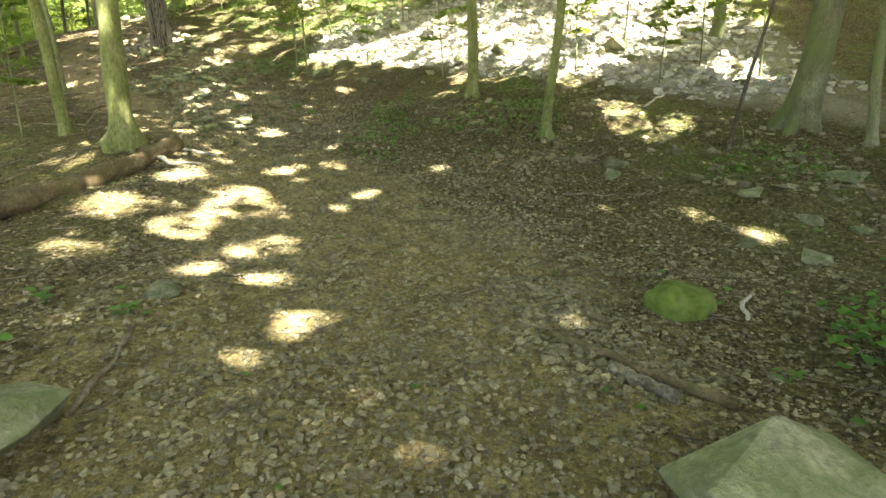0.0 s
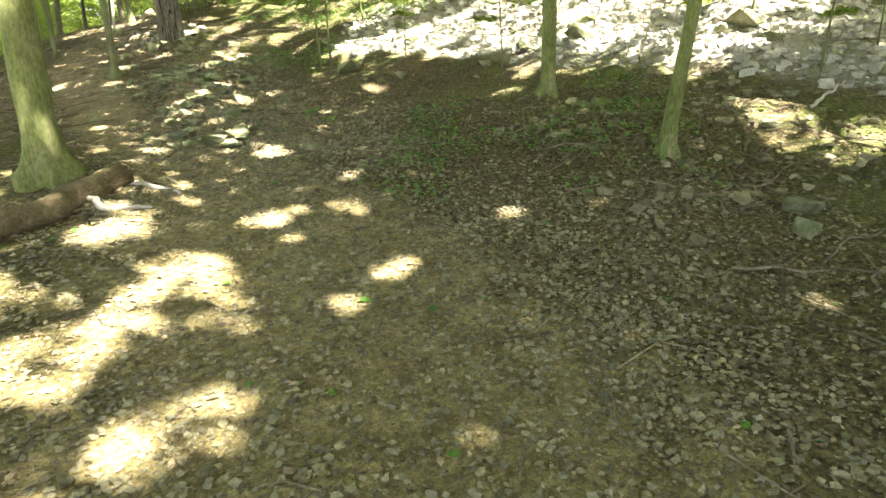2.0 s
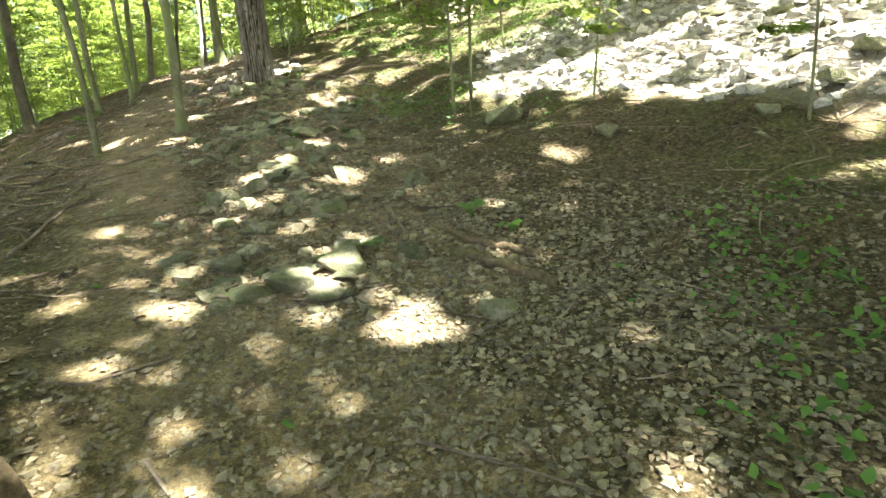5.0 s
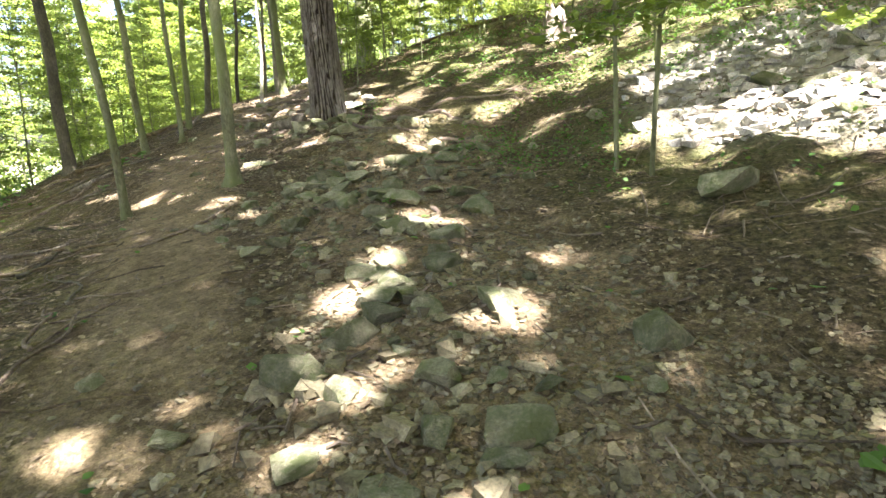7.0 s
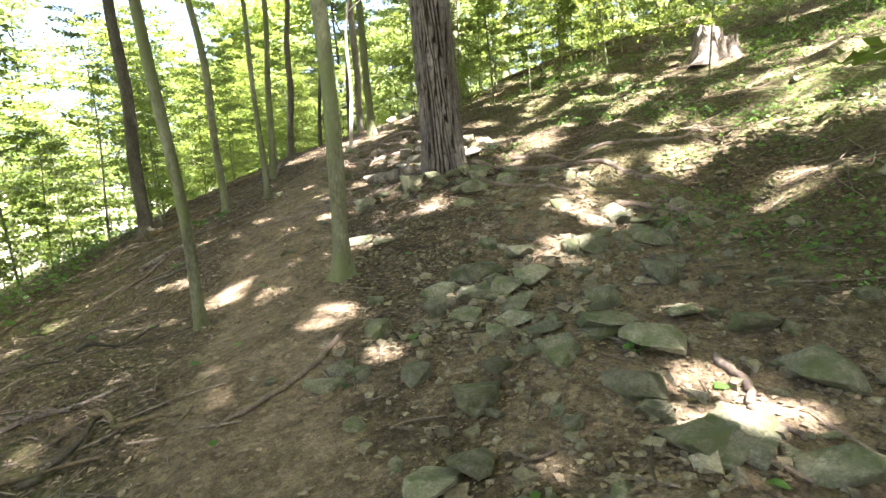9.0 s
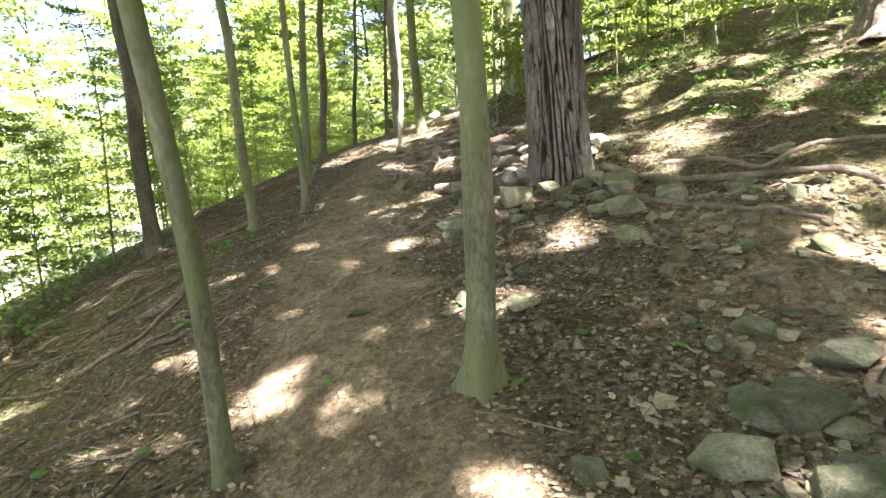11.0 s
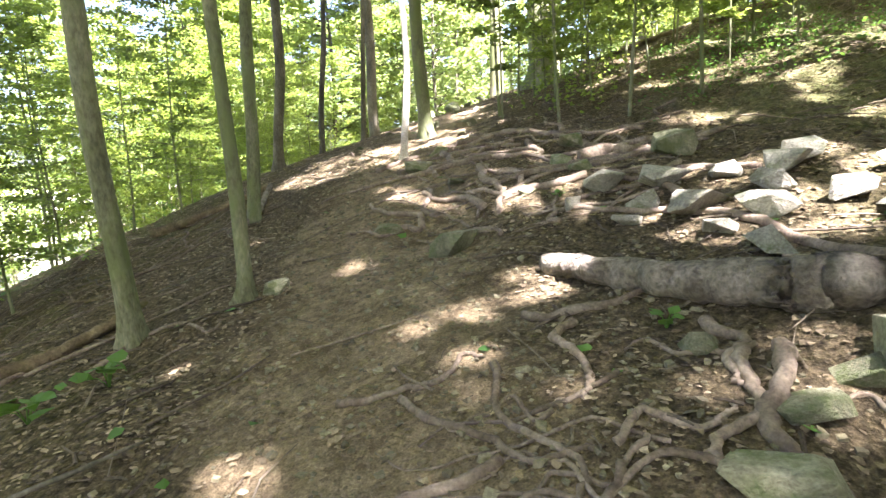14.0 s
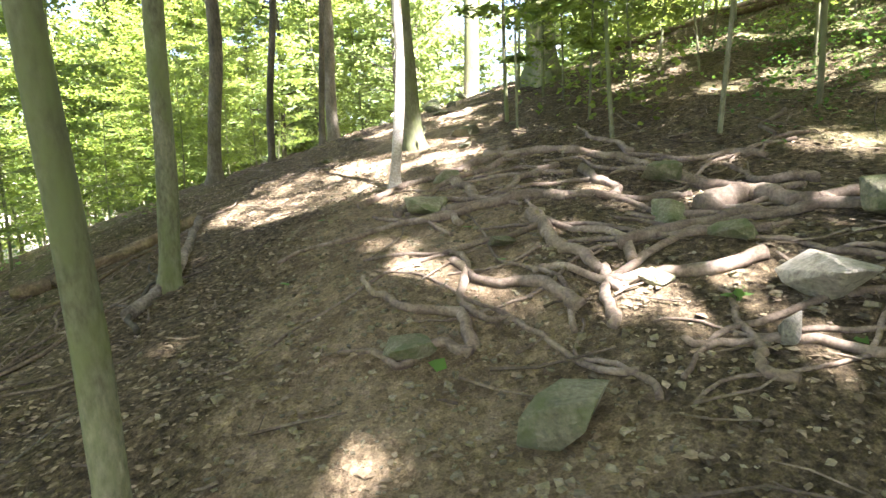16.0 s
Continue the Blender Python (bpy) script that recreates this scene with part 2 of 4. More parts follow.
def soft(v, w):
    return w * np.logaddexp(0, v / w)


def beside(x, y):
    """How far a place lies beside the trail, to the right positive."""
    return (x - np.interp(y, TRAIL_Y, TRAIL_X)) * 0.78


# the bed of loose stones, and small hollows: x, y, height, radius
BED_Y = (8.2, 9, 10.5, 12.3, 13.2, 14.3, 15.5)
BED_X = (-3.3, -3.6, -4.3, -5.5, -5.6, -5.9, -6.4)
HOLLOWS = ((-7.6, 16.0, 0.2, 0.52), (-3.95, 6.9, 0.16, 0.7), (-8.5, 12.3, -0.16, 0.9), (-4.8, 14.85, -0.18, 0.9), (-10.15, 17.3, -0.09, 0.5))


def bed(x, y):
    return np.exp(-((x - np.interp(y, BED_Y, BED_X)) / np.interp(y, (8.5, 12), (0.75, 0.95))) ** 2)


def scree(x, y):
    """1 on the bare stony slope above the trail, falling to 0."""
    return np.clip((y - 13.2 + 0.72 * (x + 3)) / 0.8, 0, 1) * np.clip((x + 3.4) / 0.8, 0, 1) * np.clip((16.5 - y) / 1.5, 0, 1) * np.clip((6.5 - x) / 1.5, 0, 1)


def slope(x, y):
    x, y = np.asarray(x, float), np.asarray(y, float)
    d = beside(x, y)
    z = 0.125 * soft(y - 5, 1.5) - 0.125 * soft(y - 30, 3)
    z = z + 0.30 * soft(d - 2.2, 0.8) - 0.2 * soft(d - 35, 3) - 0.099 * soft(d - 90, 5)
    z = z - 0.42 * soft(-d - 3.6, 0.8) + 0.42 * soft(-d - 16, 2)
    z = z + 0.08 * np.exp(-((x - np.interp(y, BED_Y, BED_X)) / 0.8) ** 2) * np.clip((y - 8.5) / 1.5, 0, 1) * np.clip((15.6 - y) / 1.2, 0, 1)
    for hx, hy, hz, hr in HOLLOWS:
        z = z + hz * np.exp(-((x - hx) ** 2 + (y - hy) ** 2) / hr ** 2)
    for j, line in enumerate(SWELL):
        for i, c in enumerate(line):
            u, v = np.abs((x + 17) / 3.3 - i), np.abs((y + 2) / 3.3 - j)
            bu = np.where(u < 1, (4 - 6 * u * u + 3 * u ** 3) / 6, np.where(u < 2, (2 - np.minimum(u, 2)) ** 3 / 6, 0))
            bv = np.where(v < 1, (4 - 6 * v * v + 3 * v ** 3) / 6, np.where(v < 2, (2 - np.minimum(v, 2)) ** 3 / 6, 0))
            z = z + c * bu * bv
    return z


TREAD_Y = (-4, 4, 7, 9.5, 12.5, 14.5, 16.5, 18, 20, 23, 30)
TREAD_X = (0, -0.4, -2.2, -5.2, -7.6, -9.2, -10.3, -10.9, -11.4, -12.3, -14)


def trodden(x, y):
    """1 where feet have worn the soil bare, falling to 0."""
    d = (x - np.interp(y, TREAD_Y, TREAD_X)) * 0.8
    w = np.interp(y, (0, 4, 7, 9, 12, 16, 30), (1.6, 1.5, 1.1, 0.62, 0.62, 0.72, 0.7))
    return np.clip(1.3 - np.abs(d) / w, 0, 1)


def relief(x, y):
    """Height of the ground with its small bumps."""
    rough = 0.35 + 0.65 * (1 - trodden(x, y))
    rough = rough * (1 + 0.9 * np.clip((np.abs(beside(x, y)) - 1.6) / 1.5, 0, 1))
    n = (vnoise(x, y, 0.8) - 0.5) * 0.10 + (vnoise(x + 9, y, 2.3) - 0.5) * 0.075 + (vnoise(x, y + 5, 6.1) - 0.5) * 0.035
    return slope(x, y) + n * rough


def at(x, y):
    return float(relief(np.array([x]), np.array([y]))[0])


# ---- mesh tools ----
def np_mesh(name, v, f, material, smooth=False):
    v, f = np.asarray(v, np.float32), np.asarray(f, np.int32)
    me = bpy.data.meshes.new(name)
    k = f.shape[1]
    me.vertices.add(len(v))
    me.vertices.foreach_set("co", v.ravel())
    me.loops.add(f.size)
    me.loops.foreach_set("vertex_index", f.ravel())
    me.polygons.add(len(f))
    me.polygons.foreach_set("loop_start", np.arange(0, f.size, k, dtype=np.int32))
    me.polygons.foreach_set("loop_total", np.full(len(f), k, np.int32))
    me.polygons.foreach_set("use_smooth", np.full(len(f), smooth))
    me.update(calc_edges=True)
    me.materials.append(material)
    return me


class Heap:
    """Gathers pieces with faces of one size into one mesh."""

    def __init__(self):
        self.v, self.f, self.n = [], [], 0

    def add(self, v, f):
        self.v.append(np.asarray(v, float))
        self.f.append(np.asarray(f, int) + self.n)
        self.n += len(v)

    def mesh(self, name, material, smooth=False):
        return np_mesh(name, np.concatenate(self.v), np.concatenate(self.f), material, smooth)


def part(name, me, parent, label=""):
    ob = new(name, me)
    ob.parent = parent
    return tagged(ob, label)


def smooth_line(pts, n):
    """A Catmull-Rom line through the points, in n steps."""
    p = np.asarray(pts, float)
    p = np.vstack([2 * p[0] - p[1], p, 2 * p[-1] - p[-2]])
    out = []
    for s in np.linspace(0, len(p) - 3 - 1e-6, n):
        i, u = int(s), s - int(s)
        a, b, c, d = p[i:i + 4]
        out.append(0.5 * (2 * b + (c - a) * u + (2 * a - 5 * b + 4 * c - d) * u * u + (3 * b - a - 3 * c + d) * u ** 3))
    return np.array(out)


def tube(pts, rad, sides=10, lumps=0.0, seed=0, closed=True):
    """A tube of quads along pts, with an uneven skin."""
    pts, rad = np.asarray(pts, float), np.broadcast_to(np.asarray(rad, float), len(pts))
    if closed:
        pts = np.vstack([pts[:1], pts, pts[-1:]])
        rad = np.concatenate([[1e-4], rad, [1e-4]])
    tan = np.gradient(pts, axis=0)
    tan[np.linalg.norm(tan, axis=1) < 1e-9] = (0, 0, 1)
    if closed:
        tan[0], tan[-1] = tan[2], tan[-3]
    tan /= np.linalg.norm(tan, axis=1)[:, None]
    ref = np.array((0, 0, 1.0)) if abs(np.mean(tan[:, 2])) < 0.7 else np.array((1.0, 0, 0))
    s = np.cross(tan, ref)
    s /= np.linalg.norm(s, axis=1)[:, None]
    u = np.cross(s, tan)
    th = np.linspace(0, 2 * np.pi, sides, endpoint=False)
    r = rad[:, None] * np.ones(sides)
    if lumps:
        g = np.random.default_rng(seed)
        for k in (2, 3, 5):
            ph, w = g.uniform(0, 6.3), g.uniform(0.5, 2.5)
            r = r * (1 + lumps / k * 1.6 * np.sin(k * th[None] + ph + w * np.arange(len(pts))[:, None] * 0.5))
        r = r * (1 + g.normal(0, lumps * 0.22, r.shape))
    v = pts[:, None] + s[:, None] * (np.cos(th)[None, :, None] * r[..., None]) + u[:, None] * (np.sin(th)[None, :, None] * r[..., None])
    n = len(pts)
    i, j = np.meshgrid(np.arange(n - 1), np.arange(sides), indexing="ij")
    k = (j + 1) % sides
    f = np.stack([i * sides + j, i * sides + k, (i + 1) * sides + k, (i + 1) * sides + j], -1).reshape(-1, 4)
    return v.reshape(-1, 3), f


def leaf_blades(c, size, g, tilt=0.45, full=False, width=0.62):
    """Leaves at the places c, each folded along its rib: two triangles, or four with a fuller outline."""
    n = len(c)
    yaw, t, ro = g.uniform(0, 2 * np.pi, n), g.normal(0, tilt, n), g.normal(0, tilt, n)
    d = np.stack([np.cos(yaw) * np.cos(t), np.sin(yaw) * np.cos(t), np.sin(t)], 1)
    h = np.stack([-np.sin(yaw), np.cos(yaw), np.zeros(n)], 1)
    up = np.cross(d, h)
    s = h * np.cos(ro)[:, None] + up * np.sin(ro)[:, None]
    nr = np.cross(d, s)
    L, W, F = size[:, None] * 0.5, size[:, None] * width * 0.5, size[:, None] * 0.10
    if not full:
        v = np.stack([c - d * L, c + s * W + nr * F, c + d * L, c - s * W + nr * F], 1)
        f = np.array([(0, 1, 2), (0, 2, 3)])
    else:
        curl = size[:, None] * g.uniform(-0.12, 0.18, (n, 1))
        v = np.stack([c - d * L, c - d * L * 0.35 + s * W + nr * F, c + d * L * g.uniform(0.1, 0.6, (n, 1)) + s * W * g.uniform(0.4, 1.05, (n, 1)) + nr * F, c + d * L + nr * curl,
                      c + d * L * g.uniform(0.1, 0.6, (n, 1)) - s * W * g.uniform(0.4, 1.05, (n, 1)) + nr * F, c - d * L * 0.35 - s * W + nr * F], 1)
        f = np.array([(0, 1, 5), (1, 2, 5), (2, 4, 5), (2, 3, 4)])
    k = v.shape[1]
    return v.reshape(-1, 3), (np.arange(n)[:, None, None] * k + f[None]).reshape(-1, 3)


# ---- ground ----
def axis(lo, hi, step, far):
    out = list(np.arange(lo, hi, step))
    a, s = lo, step
    left = []
    while a > -far:
        s *= 1.22
        a -= s
        left.append(a)
    b, s = out[-1], step
    right = []
    while b < far:
        s *= 1.22
        b += s
        right.append(b)
    return np.array(left[::-1] + out + right)


def build_ground():
    xs, ys = axis(-18, 8, 0.085, 900), axis(-2, 27, 0.085, 900)
    x, y = np.meshgrid(xs, ys)
    z = relief(x, y)
    v = np.stack([x, y, z], -1).reshape(-1, 3)
    nx = len(xs)
    i, j = np.meshgrid(np.arange(len(ys) - 1), np.arange(nx - 1), indexing="ij")
    f = np.stack([i * nx + j, i * nx + j + 1, (i + 1) * nx + j + 1, (i + 1) * nx + j], -1).reshape(-1, 4)
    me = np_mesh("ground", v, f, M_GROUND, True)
    d = beside(x, y)
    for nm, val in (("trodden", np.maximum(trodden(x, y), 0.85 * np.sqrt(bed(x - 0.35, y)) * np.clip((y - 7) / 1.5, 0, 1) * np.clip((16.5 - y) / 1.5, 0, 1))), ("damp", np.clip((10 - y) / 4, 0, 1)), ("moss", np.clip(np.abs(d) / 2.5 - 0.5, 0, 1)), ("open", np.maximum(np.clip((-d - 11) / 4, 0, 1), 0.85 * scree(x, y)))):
        me.attributes.new(nm, "FLOAT", "POINT").data.foreach_set("value", val.ravel().astype(np.float32))
    return tagged(new("ground", me), "sloping forest floor of brown soil, leaf litter and moss", "ground", kind="structure")


build_ground()


# ---- stones ----
def stone_mesh(seed, points=13, size=(1, 1, 0.7), bevel=0.018, material=None):
    """An angular stone of about unit size: the hull of a few points, its edges worn."""
    g = np.random.default_rng(seed)
    bm = bmesh.new()
    q = g.normal(size=(points, 3))
    q = q / (np.abs(q) ** 7).sum(1)[:, None] ** (1 / 7) * 0.5 * g.uniform(0.75, 1.0, (points, 1))
    for p in q * size:
        bm.verts.new(p)
    hull = bmesh.ops.convex_hull(bm, input=bm.verts)
    bmesh.ops.delete(bm, geom=[v for v in bm.verts if not v.link_faces], context="VERTS")
    bmesh.ops.dissolve_limit(bm, angle_limit=radians(14), verts=bm.verts, edges=bm.edges)
    bmesh.ops.bevel(bm, geom=bm.edges[:], offset=bevel, segments=2, profile=0.6, affect="EDGES", clamp_overlap=True)
    bmesh.ops.triangulate(bm, faces=bm.faces)
    off = Vector(g.uniform(0, 50, 3))
    for p in bm.verts:
        p.co += p.co.normalized() * 0.03 * noise.noise(p.co * 5 + off)
    bmesh.ops.recalc_face_normals(bm, faces=bm.faces)
    me = bpy.data.meshes.new("rock")
    bm.to_mesh(me)
    bm.free()
    me.materials.append(material or M_ROCK)
    return me


def cobble_mesh(seed, size, material):
    """A rounded boulder."""
    bm = bmesh.new()
    bmesh.ops.create_icosphere(bm, subdivisions=4, radius=0.5)
    off = Vector((seed, seed * 2, 3))
    for p in bm.verts:
        n = p.co.normalized()
        p.co = Vector((p.co.x * size[0], p.co.y * size[1], p.co.z * size[2])) + n * (0.09 * noise.noise(n * 1.6 + off) + 0.02 * noise.noise(n * 7 + off))
    me = bpy.data.meshes.new("rock")
    bm.to_mesh(me)
    bm.free()
    for q in me.polygons:
        q.use_smooth = True
    me.materials.append(material)
    return me


STONES = [stone_mesh(40 + k, 11 + k % 6, (1.0, 0.7 + 0.08 * (k % 4), 0.46 + 0.09 * (k % 4))) for k in range(18)]
PALE_STONES = [stone_mesh(60 + k, 10 + k % 5, (1.0, 0.74 + 0.08 * (k % 4), 0.5 + 0.09 * (k % 4)), material=M_PALE_ROCK) for k in range(9)]
ROUND_STONE = cobble_mesh(4, (1.05, 0.85, 0.66), M_MOSS_ROCK)


def rock(x, y, w, k, sink=0.25, turn=None, tall=1.0, label="angular greenish grey field stone lying on the trail", me=None, group="trail rocks", tip=8):
    ob = new("rock", me or STONES[k % len(STONES)])
    g = np.random.default_rng(k * 31 + 5)
    w *= 0.9
    h = w * 0.62 * tall
    sink += 0.08
    ob.matrix_basis = pose(x, y, at(x, y) + h * (0.5 - sink), g.uniform(-tip, tip), g.uniform(-tip, tip), g.uniform(0, 360) if turn is None else turn) @ Matrix.Diagonal((w * 1.12, w * 1.12, w * 1.12 * tall, 1))
    return tagged(ob, label, "rock", group)


# the stones that stand out, along the trail
rock(1.57, 3.30, 0.46, 3, 0.28, 20, 1.0, "rounded boulder covered in green moss beside the trail", ROUND_STONE)
rock(1.10, 1.52, 0.86, 5, 0.16, 35, 1.0, "large angular grey-green boulder at the trail edge")
rock(-1.66, 1.62, 0.68, 8, 0.16, 70, 1.0, "large angular grey-green boulder at the trail edge")
for k, (x, y, w) in enumerate((
        (2.14, 6.66, 0.33), (1.97, 6.25, 0.26), (4.3, 5.8, 0.5), (3.41, 4.9, 0.36), (3.16, 5.48, 0.3), (3.04, 4.2, 0.28), (4.07, 9.0, 0.36),
        (-1.77, 3.15, 0.26), (3.7, 4.6, 0.25), (4.2, 4.5, 0.3), (4.6, 4.9, 0.3), (2.6, 4.4, 0.2))):
    rock(x, y, w, k + 20, 0.3, tall=0.8, label="mossy grey stone half sunk in leaf litter", group="stones in the leaf litter")
for k, (x, y, w) in enumerate((
        (-4.29, 10.16, 0.26), (-4.5, 9.66, 0.24), (-4.22, 9.60, 0.2), (-4.22, 9.28, 0.22), (-4.54, 10.85, 0.28), (-4.2, 10.85, 0.25),
        (-2.54, 12.0, 0.44), (-4.72, 11.4, 0.28), (-5.2, 12.32, 0.34), (-6.53, 11.78, 0.19), (-6.31, 13.05, 0.26), (-5.78, 12.2, 0.2),
        (-4.35, 12.1, 0.42), (-4.99, 12.15, 0.36), (-4.78, 11.45, 0.3), (-5.35, 11.9, 0.25), (-5.3, 13.98, 0.22), (-5.49, 13.55, 0.3),
        (-6.57, 12.22, 0.25), (-5.55, 11.17, 0.19), (-4.94, 11.57, 0.2), (-3.16, 8.94, 0.23), (-2.8, 9.06, 0.2), (-6.0, 13.4, 0.3), (-5.9, 12.75, 0.26))):
    rock(x, y, w, k + 50, 0.2, tall=0.85)
for k, (x, y, w, tl) in enumerate((
        (-8.7, 14.63, 0.2, 0.8), (-8.39, 15.03, 0.22, 1.0), (-8.05, 15.62, 0.36, 1.1), (-7.05, 15.3, 0.42, 0.8), (-8.39, 15.5, 0.2, 0.8), (-7.9, 15.2, 0.16, 1.2),
        (-8.5, 13.74, 0.2, 0.7), (-7.72, 13.92, 0.3, 0.5), (-7.4, 13.75, 0.3, 0.6), (-7.2, 15.75, 0.34, 0.9), (-8.49, 15.24, 0.3, 0.8), (-8.66, 15.8, 0.15, 1.0), (-7.5, 15.42, 0.24, 0.8), (-6.8, 15.9, 0.3, 0.8),
        (-7.75, 15.6, 0.26, 0.9), (-7.6, 15.52, 0.2, 0.9), (-7.45, 15.62, 0.28, 0.8), (-7.3, 15.5, 0.24, 0.8), (-7.87, 15.42, 0.2, 1.0), (-7.55, 15.35, 0.17, 0.8), (-7.15, 15.65, 0.26, 0.9), (-8.24, 15.64, 0.18, 0.9),
        (-7.98, 15.38, 0.15, 1.0), (-7.35, 15.78, 0.3, 0.9), (-7.7, 15.22, 0.16, 0.8), (-7.25, 15.25, 0.2, 0.7))):
    rock(x, y, w, k + 90, 0.25, tall=tl, label="angular stone among the roots of the big tree", group="rocks by the big tree")
for k, (x, y, w, tl) in enumerate((
        (-9.11, 17.57, 0.36, 1.15), (-8.58, 17.1, 0.38, 0.9), (-8.33, 16.6, 0.26, 1.0), (-8.67, 18.1, 0.38, 0.9), (-9.95, 17.02, 0.40, 0.95),
        (-10.62, 17.38, 0.24, 0.8), (-9.66, 17.73, 0.17, 1.2), (-11.0, 18.85, 0.36, 0.8), (-9.53, 19.02, 0.26, 1.1), (-9.53, 18.45, 0.26, 1.0), (-10.37, 18.22, 0.17, 1.1),
        (-9.31, 18.06, 0.26, 0.8), (-11.05, 19.52, 0.25, 1.2), (-10.98, 16.55, 0.2, 0.8), (-8.2, 17.25, 0.3, 0.8), (-7.9, 17.05, 0.26, 0.8), (-8.85, 17.3, 0.28, 0.8),
        (-8.25, 16.95, 0.34, 0.9), (-8.75, 17.5, 0.34, 1.0), (-8.1, 17.4, 0.36, 0.9), (-7.7, 16.9, 0.34, 0.8), (-8.5, 16.85, 0.2, 0.8), (-7.4, 17.0, 0.32, 0.9), (-9.25, 17.35, 0.2, 0.9),
        (-8.0, 17.6, 0.3, 0.8), (-8.4, 17.55, 0.24, 0.9), (-7.6, 17.3, 0.3, 0.9), (-8.95, 17.05, 0.2, 0.8))):
    rock(x, y, w, k + 120, 0.2, tall=tl, label="pale angular stone on the root-covered trail", group="rocks on the upper trail", me=PALE_STONES[k % 9] if x > -9.6 and y < 18 else None)


def scatter_rocks(n, box, w, keep, label, group, seed, sink=0.28):
    g = np.random.default_rng(seed)
    made = 0
    while made < n:
        x, y = g.uniform(box[0], box[1]), g.uniform(box[2], box[3])
        if g.random() > keep(x, y):
            continue
        rock(x, y, w[0] + (w[1] - w[0]) * g.random() ** 2.2, int(g.integers(1000)), sink, tall=g.uniform(0.65, 1.0), label=label, group=group, tip=18)
        made += 1


def stony(x, y):
    """Where the trail is a bed of loose stones."""
    return float(bed(x, y)) * (0.35 + 0.65 * float(vnoise(x, y, 0.9)))


scatter_rocks(200, (-9, -1.5, 8.2, 15.6), (0.09, 0.33), stony, "small angular stone in the rocky bed of the trail", "trail rocks", 3)
scatter_rocks(64, (-2.8, 5.5, 8.4, 15.0), (0.14, 0.5), lambda x, y: float(scree(x, y)) if beside(x, y) > 2.0 else 0.0, "pale stone in a sunlit scree on the bank", "bank rocks", 4)
scatter_rocks(18, (-13.5, -10.8, 20.5, 25.5), (0.15, 0.45), lambda x, y: 1.0 if abs(float(beside(x, y))) < 0.9 else 0.0, "pale stone on the crest of the trail", "crest rocks", 5)
scatter_rocks(44, (-6, 4, 8, 20), (0.1, 0.3), lambda x, y: 1.0 if 1.8 < beside(x, y) < 6 else 0.0, "mossy stone half sunk in the bank", "bank rocks", 6, 0.4)


def rubble(name, n, box, size, keep, label, seed, material=None):
    """Loose pebbles, too many to count."""
    g = np.random.default_rng(seed)
    v0 = np.array([(a, b, c) for a in (-0.42, 0.42) for b in (-0.42, 0.42) for c in (-0.42, 0.42)])
    f0 = np.array(((0, 1, 3), (0, 3, 2), (4, 6, 7), (4, 7, 5), (0, 4, 5), (0, 5, 1), (2, 3, 7), (2, 7, 6), (0, 2, 6), (0, 6, 4), (1, 5, 7), (1, 7, 3)))
    x, y = g.uniform(box[0], box[1], n * 6), g.uniform(box[2], box[3], n * 6)
    ok = np.flatnonzero(g.random(n * 6) < keep(x, y))[:n]
    x, y = x[ok], y[ok]
    n = len(x)
    s = size[0] + (size[1] - size[0]) * g.random(n) ** 2.5
    v = v0[None] * g.uniform(0.35, 1.25, (n, len(v0), 3))
    v = v * (s[:, None] * np.stack([np.ones(n), g.uniform(0.6, 1, n), g.uniform(0.3, 0.7, n)], 1))[:, None]
    a = g.uniform(0, 6.3, n)
    ca, sa = np.cos(a)[:, None], np.sin(a)[:, None]
    b = g.normal(0, 0.3, n)[:, None]
    v = np.stack([v[..., 0], v[..., 1] * np.cos(b) - v[..., 2] * np.sin(b), v[..., 1] * np.sin(b) + v[..., 2] * np.cos(b)], -1)
    w = np.stack([v[..., 0] * ca - v[..., 1] * sa, v[..., 0] * sa + v[..., 1] * ca, v[..., 2]], -1)
    w += np.stack([x, y, relief(x, y) + s * 0.1], 1)[:, None]
    f = (np.arange(n)[:, None, None] * len(v0) + f0[None]).reshape(-1, 3)
    return tagged(new(name, np_mesh(name, w.reshape(-1, 3), f, material or M_PEBBLE)), label, "gravel", kind="stuff")


rubble("gravel", 42000, (-4, 4.5, 0.3, 10), (0.011, 0.052), lambda x, y: np.clip(1.3 - np.abs(beside(x, y) - 0.2) / 2.2, 0, 1) * (0.25 + vnoise(x, y, 1.1)), "loose pebbles bedded in the trail soil", 11)
rubble("rubble", 15000, (-12, -1, 8, 20), (0.01, 0.056), lambda x, y: np.maximum(np.clip(1.2 - np.abs(beside(x, y) - 0.4) / 1.3, 0, 1), bed(x, y) * (y < 15.5)) * (0.2 + vnoise(x, y, 0.9)) * np.where(y > 13.5, 0.22, 1), "broken stone chips along the rocky trail", 12)
rubble("rubble", 1100, (-9, -2, 8.2, 15.6), (0.04, 0.13), lambda x, y: bed(x, y) * (0.3 + vnoise(x, y, 0.9)), "broken stones in the rocky bed of the trail", 15)
rubble("gravel", 7000, (-13, -5, 12, 21), (0.008, 0.04), lambda x, y: np.clip(1.2 - np.abs(beside(x, y)) / 1.6, 0, 1) * (0.2 + vnoise(x, y, 1.3)), "small pebbles in the soil of the upper trail", 16)
rubble("scree", 6500, (-3.4, 6.5, 8.4, 16.5), (0.03, 0.2), scree, "broken pale stones covering the sunlit bank", 13, M_SCREE)
